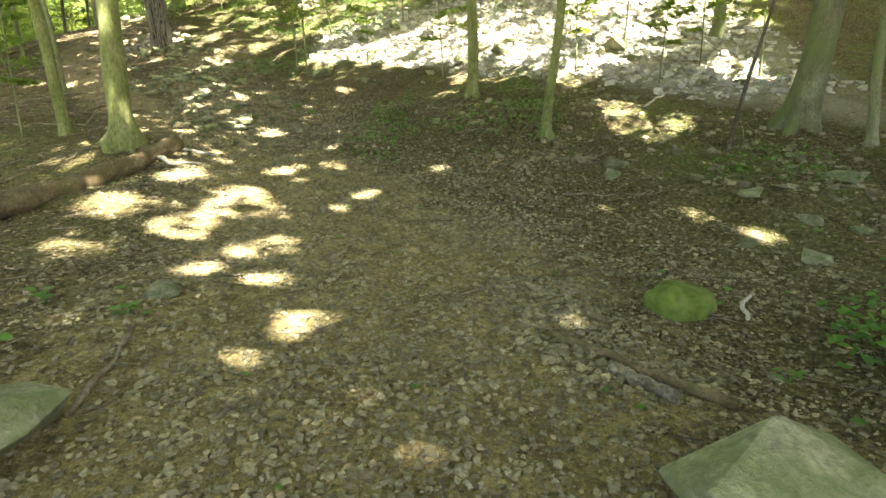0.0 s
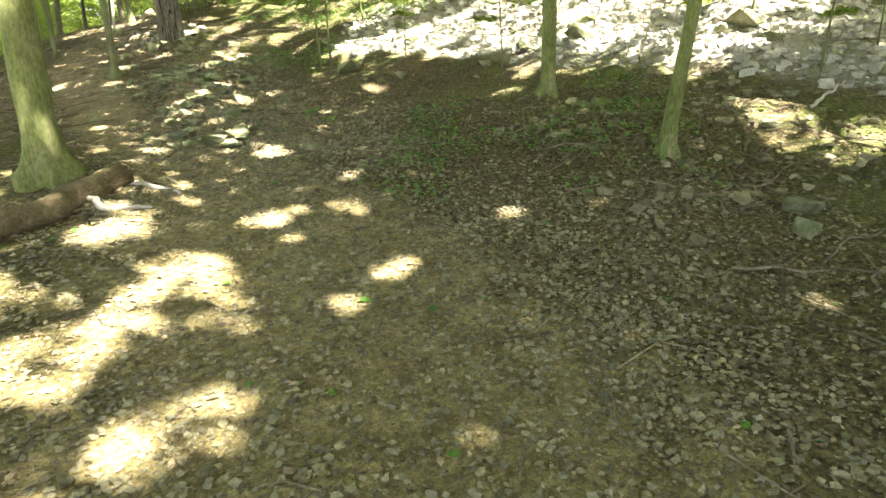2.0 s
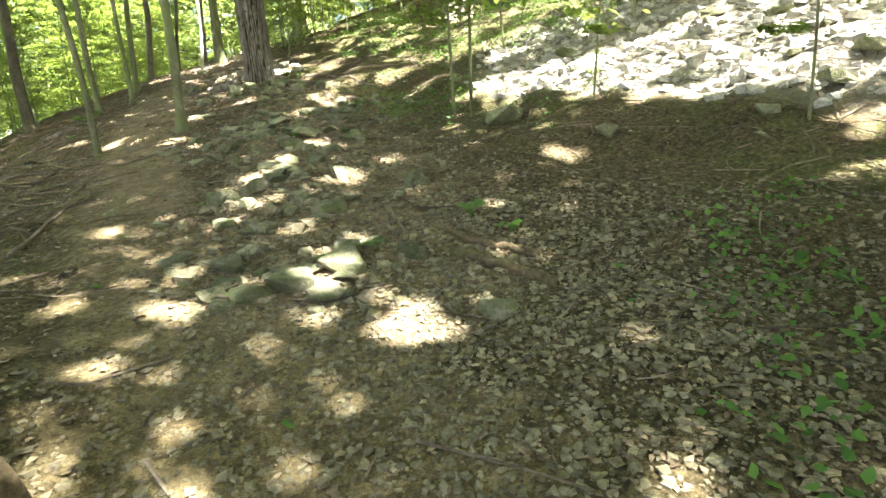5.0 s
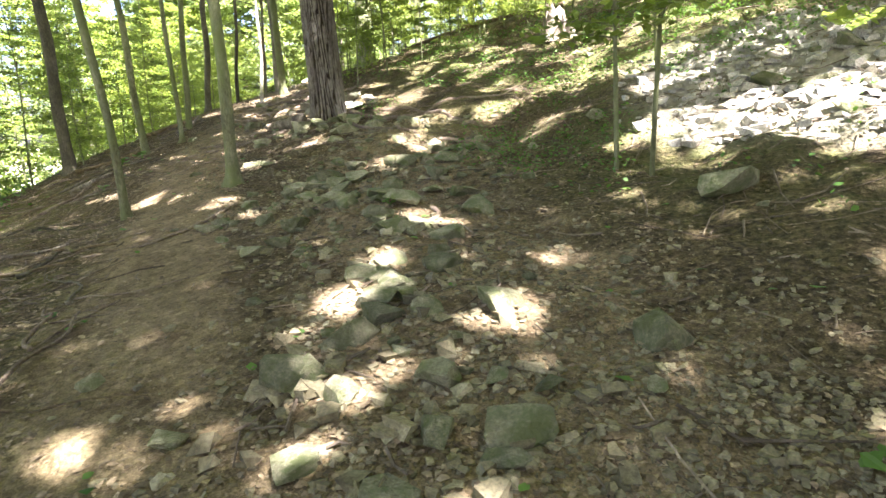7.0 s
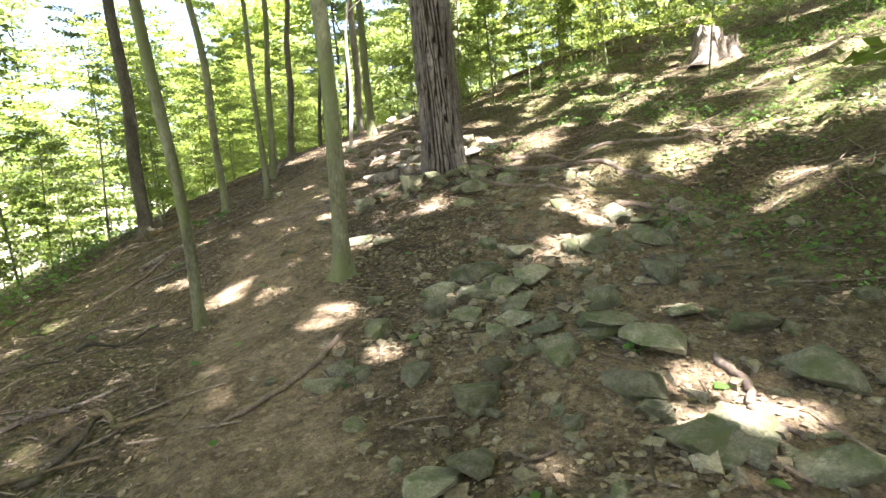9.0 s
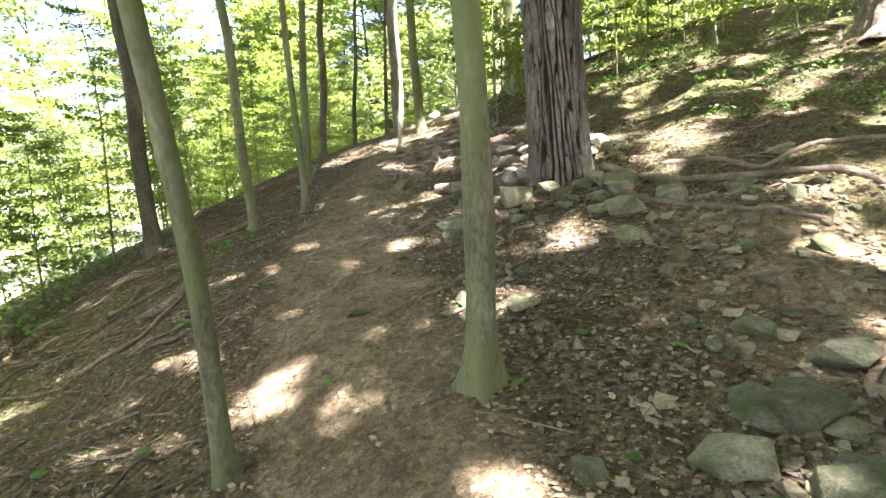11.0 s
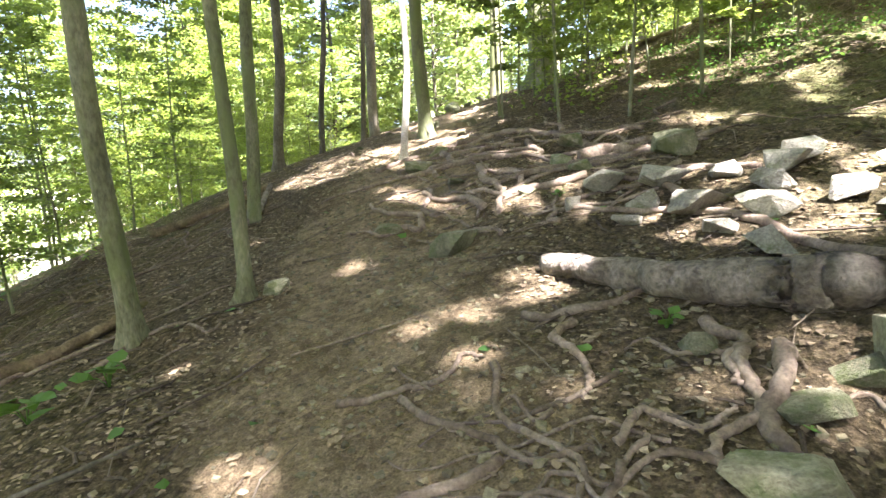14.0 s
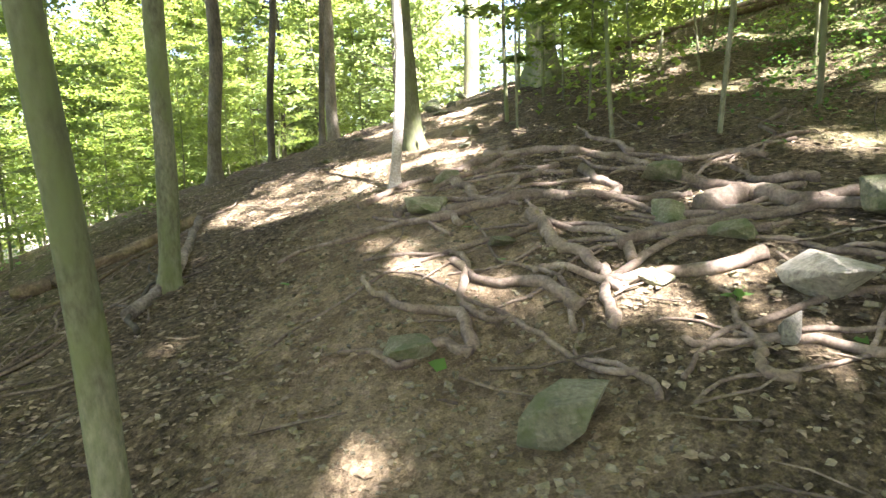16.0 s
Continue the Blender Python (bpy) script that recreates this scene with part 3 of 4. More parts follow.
rubble("rubble", 900, (-0.6, 6, 4.5, 9.6), (0.03, 0.15), lambda x, y: np.clip((beside(x, y) - 1.1) / 0.8, 0, 1) * (vnoise(x, y, 1.1) > 0.42), "mossy broken stones in the foot of the bank", 17)

rubble("gravel", 700, (0.3, 1.6, 2.1, 3.8), (0.025, 0.075), lambda x, y: np.clip(1 - np.abs(x - 0.75 - 0.3 * (3 - y)) / 0.6, 0, 1), "flat stone chips beside the broken branch", 14)

# ---- trees ----
SUNX, SUNY = SUN_TO.x / SUN_TO.z, SUN_TO.y / SUN_TO.z
# places where the canopy lets the sun through: x, y, radius
GAPS_LOW = [(-0.35, 2.15, 0.05), (0.2, 2.15, 0.05), (-0.7, 1.55, 0.05), (-0.85, 2.87, 0.23), (-2.21, 4.61, 0.3), (-2.03, 5.41, 0.27), (-1.48, 4.25, 0.23), (-3.08, 5.03, 0.37), (-1.19, 3.51, 0.12), (-2.75, 3.84, 0.24), (-1.79, 3.62, 0.14), (2.78, 4.59, 0.18),
            (2.47, 5.15, 0.24), (-0.03, 1.75, 0.082), (-1, 2.4, 0.07), (-2.58, 8.24, 0.18), (-1.35, 6.77, 0.14), (-1.97, 6.44, 0.16), (-1.77, 6.64, 0.082), (-0.87, 5.68, 0.11), (-0.79, 5.92, 0.075),
            (-1.06, 5.32, 0.1), (-2.17, 5.58, 0.24), (-2.92, 5.99, 0.31), (-2.11, 4.97, 0.17), (-1.64, 5.08, 0.12), (-1.57, 7.43, 0.082), (-0.08, 6.72, 0.095), (-3.18, 8.61, 0.16)]
GAPS_MID = [(-5.66, 14.44, 0.37), (-5.78, 13.45, 0.24), (-4.57, 11.79, 0.17), (-3.71, 10.37, 0.1), (-3.15, 9.1, 0.075), (-3.62, 11.23, 0.13), (-4.6, 10.38, 0.12), (-4.6, 10.86, 0.11), (-1.91, 10.76, 0.18),
            (-5.12, 9.21, 0.11), (-4.86, 9.17, 0.07), (-7.65, 13.85, 0.2), (-3.59, 9.21, 0.07), (-5.83, 14.53, 0.25), (-5.4, 14.28, 0.2), (-5.8, 13.48, 0.17), (-7.64, 13.86, 0.17), (-7.04, 12.43, 0.18),
            (-6.37, 11.95, 0.12), (-4.76, 11.98, 0.13), (-4.64, 11.58, 0.095), (-7.4, 14.92, 0.2), (-8.62, 12.99, 0.19), (-7.97, 12.93, 0.14), (-5.69, 15.36, 0.29), (-6.91, 16.13, 0.22)]
GAPS_HIGH = [(-10.05, 15.12, 0.11), (-9.09, 14.49, 0.12), (-8.85, 14.92, 0.11), (-8.58, 15.05, 0.088), (-10.68, 17.81, 0.24), (-9.32, 16.41, 0.16), (-9.22, 17.69, 0.22), (-8.66, 17.37, 0.25), (-8.25, 17.19, 0.2),
             (-9.57, 15.63, 0.1), (-8, 14.68, 0.095), (-9.99, 14.68, 0.11), (-8.35, 15.63, 0.11), (-12.13, 19.51, 0.42), (-10.76, 17.93, 0.22), (-9.78, 17.71, 0.12), (-9.56, 17.42, 0.12), (-9.2, 17.22, 0.18),
             (-8.8, 18.19, 0.2), (-9.26, 17.57, 0.12), (-10.26, 17.65, 0.095), (-11.42, 19.25, 0.17), (-10.56, 16.79, 0.082), (-9.93, 18.83, 0.14), (-11.46, 20.61, 0.22), (-9.2, 18.6, 0.16), (-11.93, 17.5, 0.1),
             (-7.68, 13.97, 0.12), (-7.31, 14.71, 0.14)]
GAPS_FAR = [(-1.2, 13.06, 0.9), (0.81, 12.64, 1.7), (2.26, 10.69, 1.1), (2.98, 11.55, 1.5), (2.9, 8.05, 0.6), (4.8, 9.4, 0.5), (5.5, 12.5, 1.2), (3.6, 13.5, 1.0), (-2.3, 13.33, 0.6),
            (-12.54, 19.83, 0.75), (-11.6, 20.6, 0.6), (-12.1, 22.3, 0.9), (-8.53, 17.29, 0.5), (-8.0, 17.19, 0.5), (-7.5, 17.2, 0.5), (-7.2, 21.5, 0.7), (-8.5, 23.5, 0.8), (-13.2, 24.5, 1.0), (-11.2, 25, 1.0),
            (-4.1, 14.7, 0.3), (-4.52, 20.0, 1.0), (-6.62, 16.74, 0.4), (-3.4, 17.0, 0.5), (-5.5, 18.6, 0.6), (-2.5, 19, 0.8)]
GAPS_BANK = [(-3.0, 16.0, 0.5), (-4.2, 17.6, 0.45), (-1.8, 15.2, 0.5), (-2.2, 17.2, 0.6), (-5.0, 16.6, 0.35), (-3.6, 18.6, 0.5), (-1.2, 16.8, 0.6), (-6.4, 18.8, 0.35), (-7.4, 19.6, 0.35),
             (-6.2, 20.6, 0.5), (-8.2, 21.0, 0.3), (-5.2, 21.6, 0.6), (-9.8, 15.9, 0.1), (-10.4, 14.4, 0.12), (-9.4, 13.2, 0.12), (0.0, 9.9, 0.16),
             (-7.6, 20.2, 0.4), (-8.6, 21.2, 0.45), (-6.8, 22.4, 0.6), (-5.9, 20.4, 0.45), (-7.2, 18.6, 0.3), (-9.4, 22.4, 0.5), (-4.8, 19.2, 0.4)]
GAPS = np.array(GAPS_FAR + GAPS_LOW + GAPS_MID + GAPS_HIGH + GAPS_BANK)


def in_gap(p):
    """True for leaves that would shade one of the gaps, but for the sprays that break it up."""
    x, y = p[:, 0].copy(), p[:, 1].copy()
    for _ in range(3):
        h = p[:, 2] - slope(x, y)
        x, y = p[:, 0] - SUNX * h, p[:, 1] - SUNY * h
    lit = np.zeros(len(p), bool)
    wob = 0.38 + 0.75 * vnoise(x, y, 2.2) + 0.55 * vnoise(x + 5, y, 6.0)
    for gx, gy, r in GAPS:
        lit |= np.hypot(x - gx, y - gy) < r * 0.98 * wob + 0.05
    d = beside(x, y)
    streak = 0.65 * vnoise(x * 0.6 + y * 0.35, y * 1.1 - x * 0.5, 1.0) + 0.35 * vnoise(x + 9, y, 2.7)
    lit |= (d > 1.9) & (y > 13.2) & (streak > 0.67)
    fleck = 0.5 * vnoise(x + 31, y + 4, 1.3) + 0.5 * vnoise(x, y + 17, 3.6)
    lit |= (fleck > 0.8) & (np.abs(d) < 5) & (y > 16)
    spray = 0.6 * vnoise(x + 3, y + 11, 3.6) + 0.4 * vnoise(x, y + 23, 8.5)
    return lit, lit & (spray > 0.46)


TALL = []


def trunk_line(x, y, height, lean, wander, seed, n):
    g = np.random.default_rng(seed)
    h = np.concatenate([[-0.25], np.linspace(0, 1, n) ** 1.7 * height])
    a, b = g.uniform(0, 6.3, 2)
    w = wander * np.sin(h * g.uniform(0.5, 0.9) + a) - wander * math.sin(a)
    w2 = wander * np.sin(h * g.uniform(0.5, 0.9) + b) - wander * math.sin(b)
    c, e = g.uniform(0, 6.3, 2)
    w = w + wander * 0.4 * (np.sin(h * 2.3 + c) - math.sin(c))
    w2 = w2 + wander * 0.4 * (np.sin(h * 2.7 + e) - math.sin(e))
    return h, np.stack([lean[0] * h + w, lean[1] * h + w2, h], 1)


def tree(x, y, dia, height, lean=(0, 0), wander=0.06, seed=0, material=None, label="", flare=0.6, name="tree", sides=16, lobes=4, limbs=4):
    """A trunk with spread foot and limbs; tall ones take a share of the canopy later."""
    material = material or M_BARK
    base = new(name)
    z = at(x, y)
    base.matrix_basis = pose(x, y, z)
    h, line = trunk_line(x, y, height, lean, wander, seed, 34)
    r = dia / 2 * np.clip(1 - 0.75 * np.maximum(h, 0) / height, 0.12, 1)
    v, f = tube(line, r, sides, 0.05, seed, False)
    v = v.reshape(len(h), sides, 3)
    th = np.linspace(0, 2 * np.pi, sides, endpoint=False)
    fl = np.exp(-np.maximum(h, 0) / (dia * 0.35 + 0.04))[:, None] * flare * (0.65 + 0.5 * np.cos(lobes * th + seed)[None] + 0.25 * np.cos((lobes + 3) * th)[None])
    v[..., :2] = line[:, None, :2] + (v[..., :2] - line[:, None, :2]) * (1 + fl)[..., None]
    heap = Heap()
    heap.add(v.reshape(-1, 3), f)
    g = np.random.default_rng(seed + 77)
    part("trunk", heap.mesh("trunk", material, True), base)
    wood = []
    for _ in range(limbs):
        i = int(g.integers(19, 30))
        a, ln = g.uniform(0, 6.3), g.uniform(0.12, 0.2) * height
        p = line[i]
        q = p + np.array((math.cos(a) * ln * 0.6, math.sin(a) * ln * 0.6, ln * 0.5))
        e = q + np.array((math.cos(a + 0.4) * ln * 0.5, math.sin(a + 0.4) * ln * 0.5, ln * 0.35))
        wood.append(tube(smooth_line([p, q, e], 8), np.linspace(r[i] * 0.55, 0.012, 8), 7, 0.05, seed))
    tagged(base, label, "tree", "forest trees")
    TALL.append((base, x, y, z, line, h, r, wood, material))
    return base


def furrowed_trunk(x, y, dia, height, lean, label):
    """The great tree: bark in deep upright plates."""
    base = new("tree")
    z = at(x, y)
    base.matrix_basis = pose(x, y, z)
    sides = 300
    h = np.concatenate([np.linspace(-0.3, 4.0, 240), np.linspace(4.8, height, 20)])
    th = np.linspace(0, 2 * np.pi, sides, endpoint=False)
    line = np.stack([lean[0] * h, lean[1] * h, h], 1)
    r = dia / 2 * np.clip(1 - 0.6 * np.maximum(h, 0) / height, 0.15, 1)
    H2, T2 = np.meshgrid(h, th, indexing="ij")
    fl = np.exp(-np.maximum(H2, 0) / 0.22) * 0.13 * (0.7 + 0.6 * np.cos(5 * T2 + 1.0))
    u = T2 / (2 * np.pi) * 30 + 2.2 * vnoise(2.2 * np.cos(T2) + 0.9 * H2, 2.2 * np.sin(T2) - 0.6 * H2, 1.0) + 1.3 * vnoise(7 * np.cos(T2) + 20 + H2, 7 * np.sin(T2) + 4 * H2, 1.0)
    n2 = vnoise(20 * np.cos(T2) + 40, 20 * np.sin(T2) + 14 * H2, 1.0)
    ridge = np.floor(u).astype(int)
    edge = 1 - np.abs((u - ridge) * 2 - 1)
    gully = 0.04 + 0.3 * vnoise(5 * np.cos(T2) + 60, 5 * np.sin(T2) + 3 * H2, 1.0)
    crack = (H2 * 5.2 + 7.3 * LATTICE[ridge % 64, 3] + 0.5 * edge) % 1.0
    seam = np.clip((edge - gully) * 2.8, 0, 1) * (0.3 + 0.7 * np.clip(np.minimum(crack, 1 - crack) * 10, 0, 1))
    rr = r[:, None] * (1 + fl) - 0.02 + 0.042 * seam ** 0.7 + 0.012 * (n2 - 0.5)
    v = np.stack([line[:, 0, None] + rr * np.cos(T2), line[:, 1, None] + rr * np.sin(T2), H2], -1)
    i, j = np.meshgrid(np.arange(len(h) - 1), np.arange(sides), indexing="ij")
    k = (j + 1) % sides
    f = np.stack([i * sides + j, i * sides + k, (i + 1) * sides + k, (i + 1) * sides + j], -1).reshape(-1, 4)
    me = np_mesh("trunk", v.reshape(-1, 3), f, M_BARK_BIG, True)
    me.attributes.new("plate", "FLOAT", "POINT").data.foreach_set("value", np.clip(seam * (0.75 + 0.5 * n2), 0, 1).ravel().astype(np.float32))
    part("trunk", me, base)
    tagged(base, label, "tree", "forest trees")
    TALL.append((base, x, y, z, line[::8], h[::8], r[::8], [], M_BARK_BIG))
    return base


GREY = "slender grey-barked tree rising from the forest floor"
furrowed_trunk(-7.72, 15.98, 0.50, 15, (-0.03, -0.01), "big old tree with deeply furrowed grey bark")
tree(-3.98, 6.86, 0.27, 13, (0.05, 0.03), 0.02, 1, M_BARK_MOSS, "mossy green trunk with spreading roots by the trail", 1.2, lobes=5)
tree(-5.26, 7.72, 0.15, 9, (-0.03, 0.0), 0.04, 2, M_BARK_MOSS, GREY)
tree(0.48, 9.31, 0.17, 11, (-0.02, 0.0), 0.03, 3, M_BARK_MOSS, "slim mossy tree rooted on the stony bank", 1.0)
tree(1.43, 7.73, 0.13, 10, (0.02, 0.0), 0.04, 4, M_BARK_MOSS, "slim mossy tree rooted on the stony bank", 1.1)
tree(4.72, 7.4, 0.38, 14, (0.05, -0.02), 0.03, 5, M_BARK, "stout grey tree with a spreading root foot", 0.9, sides=22, lobes=5)
tree(5.17, 11.02, 0.22, 13, (0.0, 0.0), 0.03, 6, M_BARK, GREY)
tree(5.3, 6.8, 0.12, 9, (-0.06, 0.04), 0.03, 7, M_BARK, GREY)
tree(-7.37, 13.05, 0.135, 11, (0.01, 0.008), 0.05, 8, M_BARK, "slim grey-brown tree beside the trail", 0.9)
tree(-8.3, 12.42, 0.09, 10, (-0.034, -0.04), 0.04, 9, M_BARK, "thin leaning grey tree beside the trail", 0.5)
tree(-11.64, 16.02, 0.125, 10, (-0.025, -0.03), 0.06, 10, M_BARK, "slim green-grey tree on the slope edge", 0.6)
tree(-11.14, 16.43, 0.09, 9, (0.0, 0.0), 0.02, 11, M_BARK, "slim forked grey tree on the slope edge", 1.0)
tree(-13.3, 15.8, 0.22, 12, (-0.002, 0.0), 0.04, 12, M_BARK_DARK, "dark-barked tree on the falling slope", 0.7)
tree(-12.55, 18.2, 0.13, 11, (0.03, 0.03), 0.03, 13, M_BARK, GREY)
tree(-14.9, 21.7, 0.18, 12, (0.05, 0.04), 0.06, 14, M_BARK_DARK, "dark thin tree on the ridge edge")
tree(-15.0, 23.2, 0.12, 10, (0.05, 0.03), 0.06, 15, M_BARK_DARK, "dark thin tree on the ridge edge")
tree(-14.6, 24.2, 0.11, 8, (0.12, 0.03), 0.16, 16, M_BARK_DARK, "crooked dark tree on the ridge edge")
tree(-15.3, 26.0, 0.26, 13, (0.0, 0.0), 0.04, 17, M_BARK_DARK, "dark-barked tree on the ridge edge")
tree(-11.47, 19.5, 0.085, 6, (0.10, 0.04), 0.13, 18, M_PALE, "crooked pale sapling stem by the trail", 0.6)
tree(-11.78, 20.95, 0.19, 12, (-0.012, 0.0), 0.05, 19, M_BARK, "pale lichen-marked tree by the trail")
tree(-10.75, 24.1, 0.42, 14, (-0.02, 0.0), 0.03, 20, M_BARK, "grey tree with dark exposed roots on the bank", 1.0)
tree(-13.0, 29.0, 0.4, 14, (0.0, 0.0), 0.03, 21, M_BARK, GREY)
tree(-11.9, 32.0, 0.4, 14, (0.03, 0.0), 0.03, 22, M_BARK, GREY)
tree(3.6, 6.9, 0.05, 5, (0.17, 0.1), 0.05, 23, M_BARK_DARK, "thin dark leaning stem on the bank", 0.4, limbs=2)

g = np.random.default_rng(21)
made = []
while len(made) < 62:
    x, y = g.uniform(-40, 34), g.uniform(-14, 60)
    d = float(beside(np.array(x), np.array(y)))
    if (-7.5 < d < 11 and -2 < y < 27) or (abs(d) < 3.5) or (-3 < d and y < 16 and d < 13) or any(math.hypot(x - a, y - b) < 2.6 for a, b in made):
        continue
    if -2 < y < 13 and -6 < x < 6:
        continue
    made.append((x, y))
for k, (x, y) in enumerate(made):
    tree(x, y, g.uniform(0.12, 0.4), g.uniform(10, 15), (g.normal(0, 0.03), g.normal(0, 0.03)), 0.07, 100 + k, (M_BARK, M_BARK_DARK, M_BARK)[k % 3], "forest tree with bare lower trunk", 0.6, sides=10)

# the canopy, shared out among the nearest tall trees
g = np.random.default_rng(5)
crowns = {}
for cx in np.arange(-33, 33, 2.9):
    for cy in np.arange(-13, 55, 2.9):
        x, y = cx + g.uniform(-0.7, 0.7), cy + g.uniform(-0.7, 0.7)
        gx, gy = x - 8.7 * SUNX, y - 8.7 * SUNY
        d = float(beside(np.array(gx), np.array(gy)))
        core = -5.8 < d < 16 and -3 < gy < 25
        if not core and g.random() < (0.92 if d < -5.8 else 0.9 if gy > 25 else 0.6):
            continue
        z = float(slope(np.array([x]), np.array([y]))[0]) + g.uniform(7.6, 9.8)
        i = min(range(len(TALL)), key=lambda q: math.hypot(TALL[q][1] - x, TALL[q][2] - y))
        crowns.setdefault(i, []).append((x, y, z))
for i, (base, bx, by, bz, line, h, r, wood, material) in enumerate(TALL):
    heap = Heap()
    o = np.array((bx, by, bz))
    for x, y, z in crowns.get(i, ()):
        n = 2500
        q = g.normal(size=(n, 3))
        q /= np.linalg.norm(q, axis=1)[:, None]
        q *= (g.random(n) ** (1 / 2.6))[:, None] * np.array((2.9, 2.9, 1.2))
        c = q + (x, y, z)
        lit, spray = in_gap(c)
        for w, q in ((0.28, c[~lit]), (0.135, c[spray])):
            if len(q):
                heap.add(*leaf_blades(q - o, g.uniform(0.75, 1.3, len(q)) * w, g, 0.5))
        k = len(line) * 2 // 3
        s, e = line[k], np.array((x, y, z)) - o
        m = (s + e) / 2 + (0, 0, 0.5)
        wood.append(tube(smooth_line([s, m, e], 9), np.linspace(min(0.07, r[k] * 0.7), 0.015, 9), 6, 0.05, i))
    if not crowns.get(i):
        n = 900
        q = g.normal(size=(n, 3))
        q /= np.linalg.norm(q, axis=1)[:, None]
        q *= (g.random(n) ** (1 / 2.6))[:, None] * np.array((1.9, 1.9, 1.5))
        c = q + line[-3] + o
        c = c[~in_gap(c)[0]]
        if len(c):
            heap.add(*leaf_blades(c - o, g.uniform(0.18, 0.3, len(c)), g, 0.5))
    if heap.n:
        part("crown", heap.mesh("crown", M_LEAF), base)
    for v, f in wood:
        part("limb", np_mesh("limb", v, f, material, True), base)


# ---- understory ----
def understory(seed, height, stem, first, branches, leaves, size, reach, material, leaf=None):
    """A young tree: thin stem, level sprays of leaves on side branches."""
    g = np.random.default_rng(seed)
    base = new("young_tree")
    h = np.linspace(-0.2, height, 14)
    a, b = g.uniform(0, 6.3, 2)
    line = np.stack([0.09 * np.sin(h * 0.7 + a) - 0.09 * math.sin(a) + g.normal(0, 0.02) * h, 0.09 * np.sin(h * 0.6 + b) - 0.09 * math.sin(b), h], 1)
    wood, crown = Heap(), Heap()
    wood.add(*tube(line, np.linspace(stem, 0.008, 14), 7, 0.04, seed, False))
    for k in range(branches):
        t = first + (height - first) * (k + g.random()) / branches
        p = np.array([np.interp(t, h, line[:, q]) for q in range(3)])
        az, ln = g.uniform(0, 6.3), reach * g.uniform(0.5, 1.0) * (1 - 0.45 * t / height)
        dr = np.array((math.cos(az), math.sin(az), g.uniform(-0.05, 0.3)))
        e = p + dr * ln
        wood.add(*tube(smooth_line([p, (p + e) / 2 + (0, 0, 0.06 * ln), e], 5), np.linspace(stem * 0.35, 0.004, 5), 4, 0, 0, False))
        n = leaves
        u = g.uniform(0.15, 1.08, n)
        side = g.normal(0, 0.26, n) * ln * (0.35 + 0.8 * np.sin(np.clip(u, 0, 1) * np.pi))
        c = p + dr * (u * ln)[:, None] + np.stack([-math.sin(az) * side, math.cos(az) * side, g.normal(0, 0.05 * ln, n) - 0.05 * np.abs(side)], 1)
        crown.add(*leaf_blades(c, g.uniform(0.7, 1.3, n) * size, g, 0.38))
    part("stem", wood.mesh("stem", material, True), base)
    part("crown", crown.mesh("crown", leaf or M_LEAF), base)
    return base


def plant_copies(templates, spots, label, group, seed, scale=(0.8, 1.25)):
    g = np.random.default_rng(seed)
    for k, (x, y) in enumerate(spots):
        t = templates[k % len(templates)]
        s = g.uniform(*scale)
        ob = copy_thing(t, pose(x, y, at(x, y), g.normal(0, 2), g.normal(0, 2), g.uniform(0, 360)))
        ob.scale = (s, s, s)
        tagged(ob, label, "tree", group)


def spots(n, box, ok, seed, gap=1.0):
    g = np.random.default_rng(seed)
    out = []
    for _ in range(n * 60):
        if len(out) >= n:
            break
        x, y = g.uniform(box[0], box[1]), g.uniform(box[2], box[3])
        d = float(beside(np.array(x), np.array(y)))
        if ok(x, y, d) and all((x - a) ** 2 + (y - b) ** 2 > gap * gap for a, b in out):
            out.append((x, y))
    return out


YOUNG = [understory(300 + k, 5.2 + 0.8 * k, 0.03 + 0.004 * k, 0.6, 34, 95, 0.12, 2.0, M_BARK) for k in range(4)]
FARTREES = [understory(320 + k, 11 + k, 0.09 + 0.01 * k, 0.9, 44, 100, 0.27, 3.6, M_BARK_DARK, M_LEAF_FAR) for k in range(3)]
left = spots(72, (-34, -4, 2, 42), lambda x, y, d: -22 < d < -5.6 - (1.5 if y < 9 else 0) and not (y > 16 and d > -4.8), 31, 1.2)
ahead = spots(50, (-30, 14, 25, 48), lambda x, y, d: (d < -2.2 or d > 2.5) and y > 25 + 0.25 * max(0, d), 32, 1.2)
plant_copies(YOUNG, left, "young broadleaf tree in full leaf on the slope", "young trees", 33)
plant_copies(YOUNG, ahead, "young broadleaf tree in full leaf beyond the crest", "young trees", 34)
edge = spots(16, (-24, -11, 13, 31), lambda x, y, d: -7 < d < -3.6 - (0.8 if y < 18 else 0) and not (-14.6 < x < -10.5 and y < 17), 41, 1.3)
plant_copies(YOUNG, edge, "young broadleaf tree in full leaf on the slope edge", "young trees", 42, (0.45, 0.75))
veil = [(-9.5, 23.7), (-8.5, 24.6), (-7.3, 24.9), (-6.3, 23.3), (-7.7, 22.4), (-5.3, 21.2), (-9.9, 24.9), (-6.0, 25.6), (-3.6, 22.0), (-2.4, 20.2), (-10.7, 25.8), (-8.9, 26.3)]
plant_copies(YOUNG, veil, "young broadleaf tree with airy green sprays on the bank", "young trees", 43, (0.42, 0.62))
near_left = [(-14.3, 16.9), (-15.0, 19.6), (-14.6, 14.4), (-13.2, 12.6), (-12.2, 10.6)]
plant_copies(YOUNG, near_left, "young broadleaf tree in full leaf on the slope edge", "young trees", 44, (0.5, 0.72))
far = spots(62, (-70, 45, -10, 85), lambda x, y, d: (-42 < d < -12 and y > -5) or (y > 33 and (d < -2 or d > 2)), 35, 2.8)
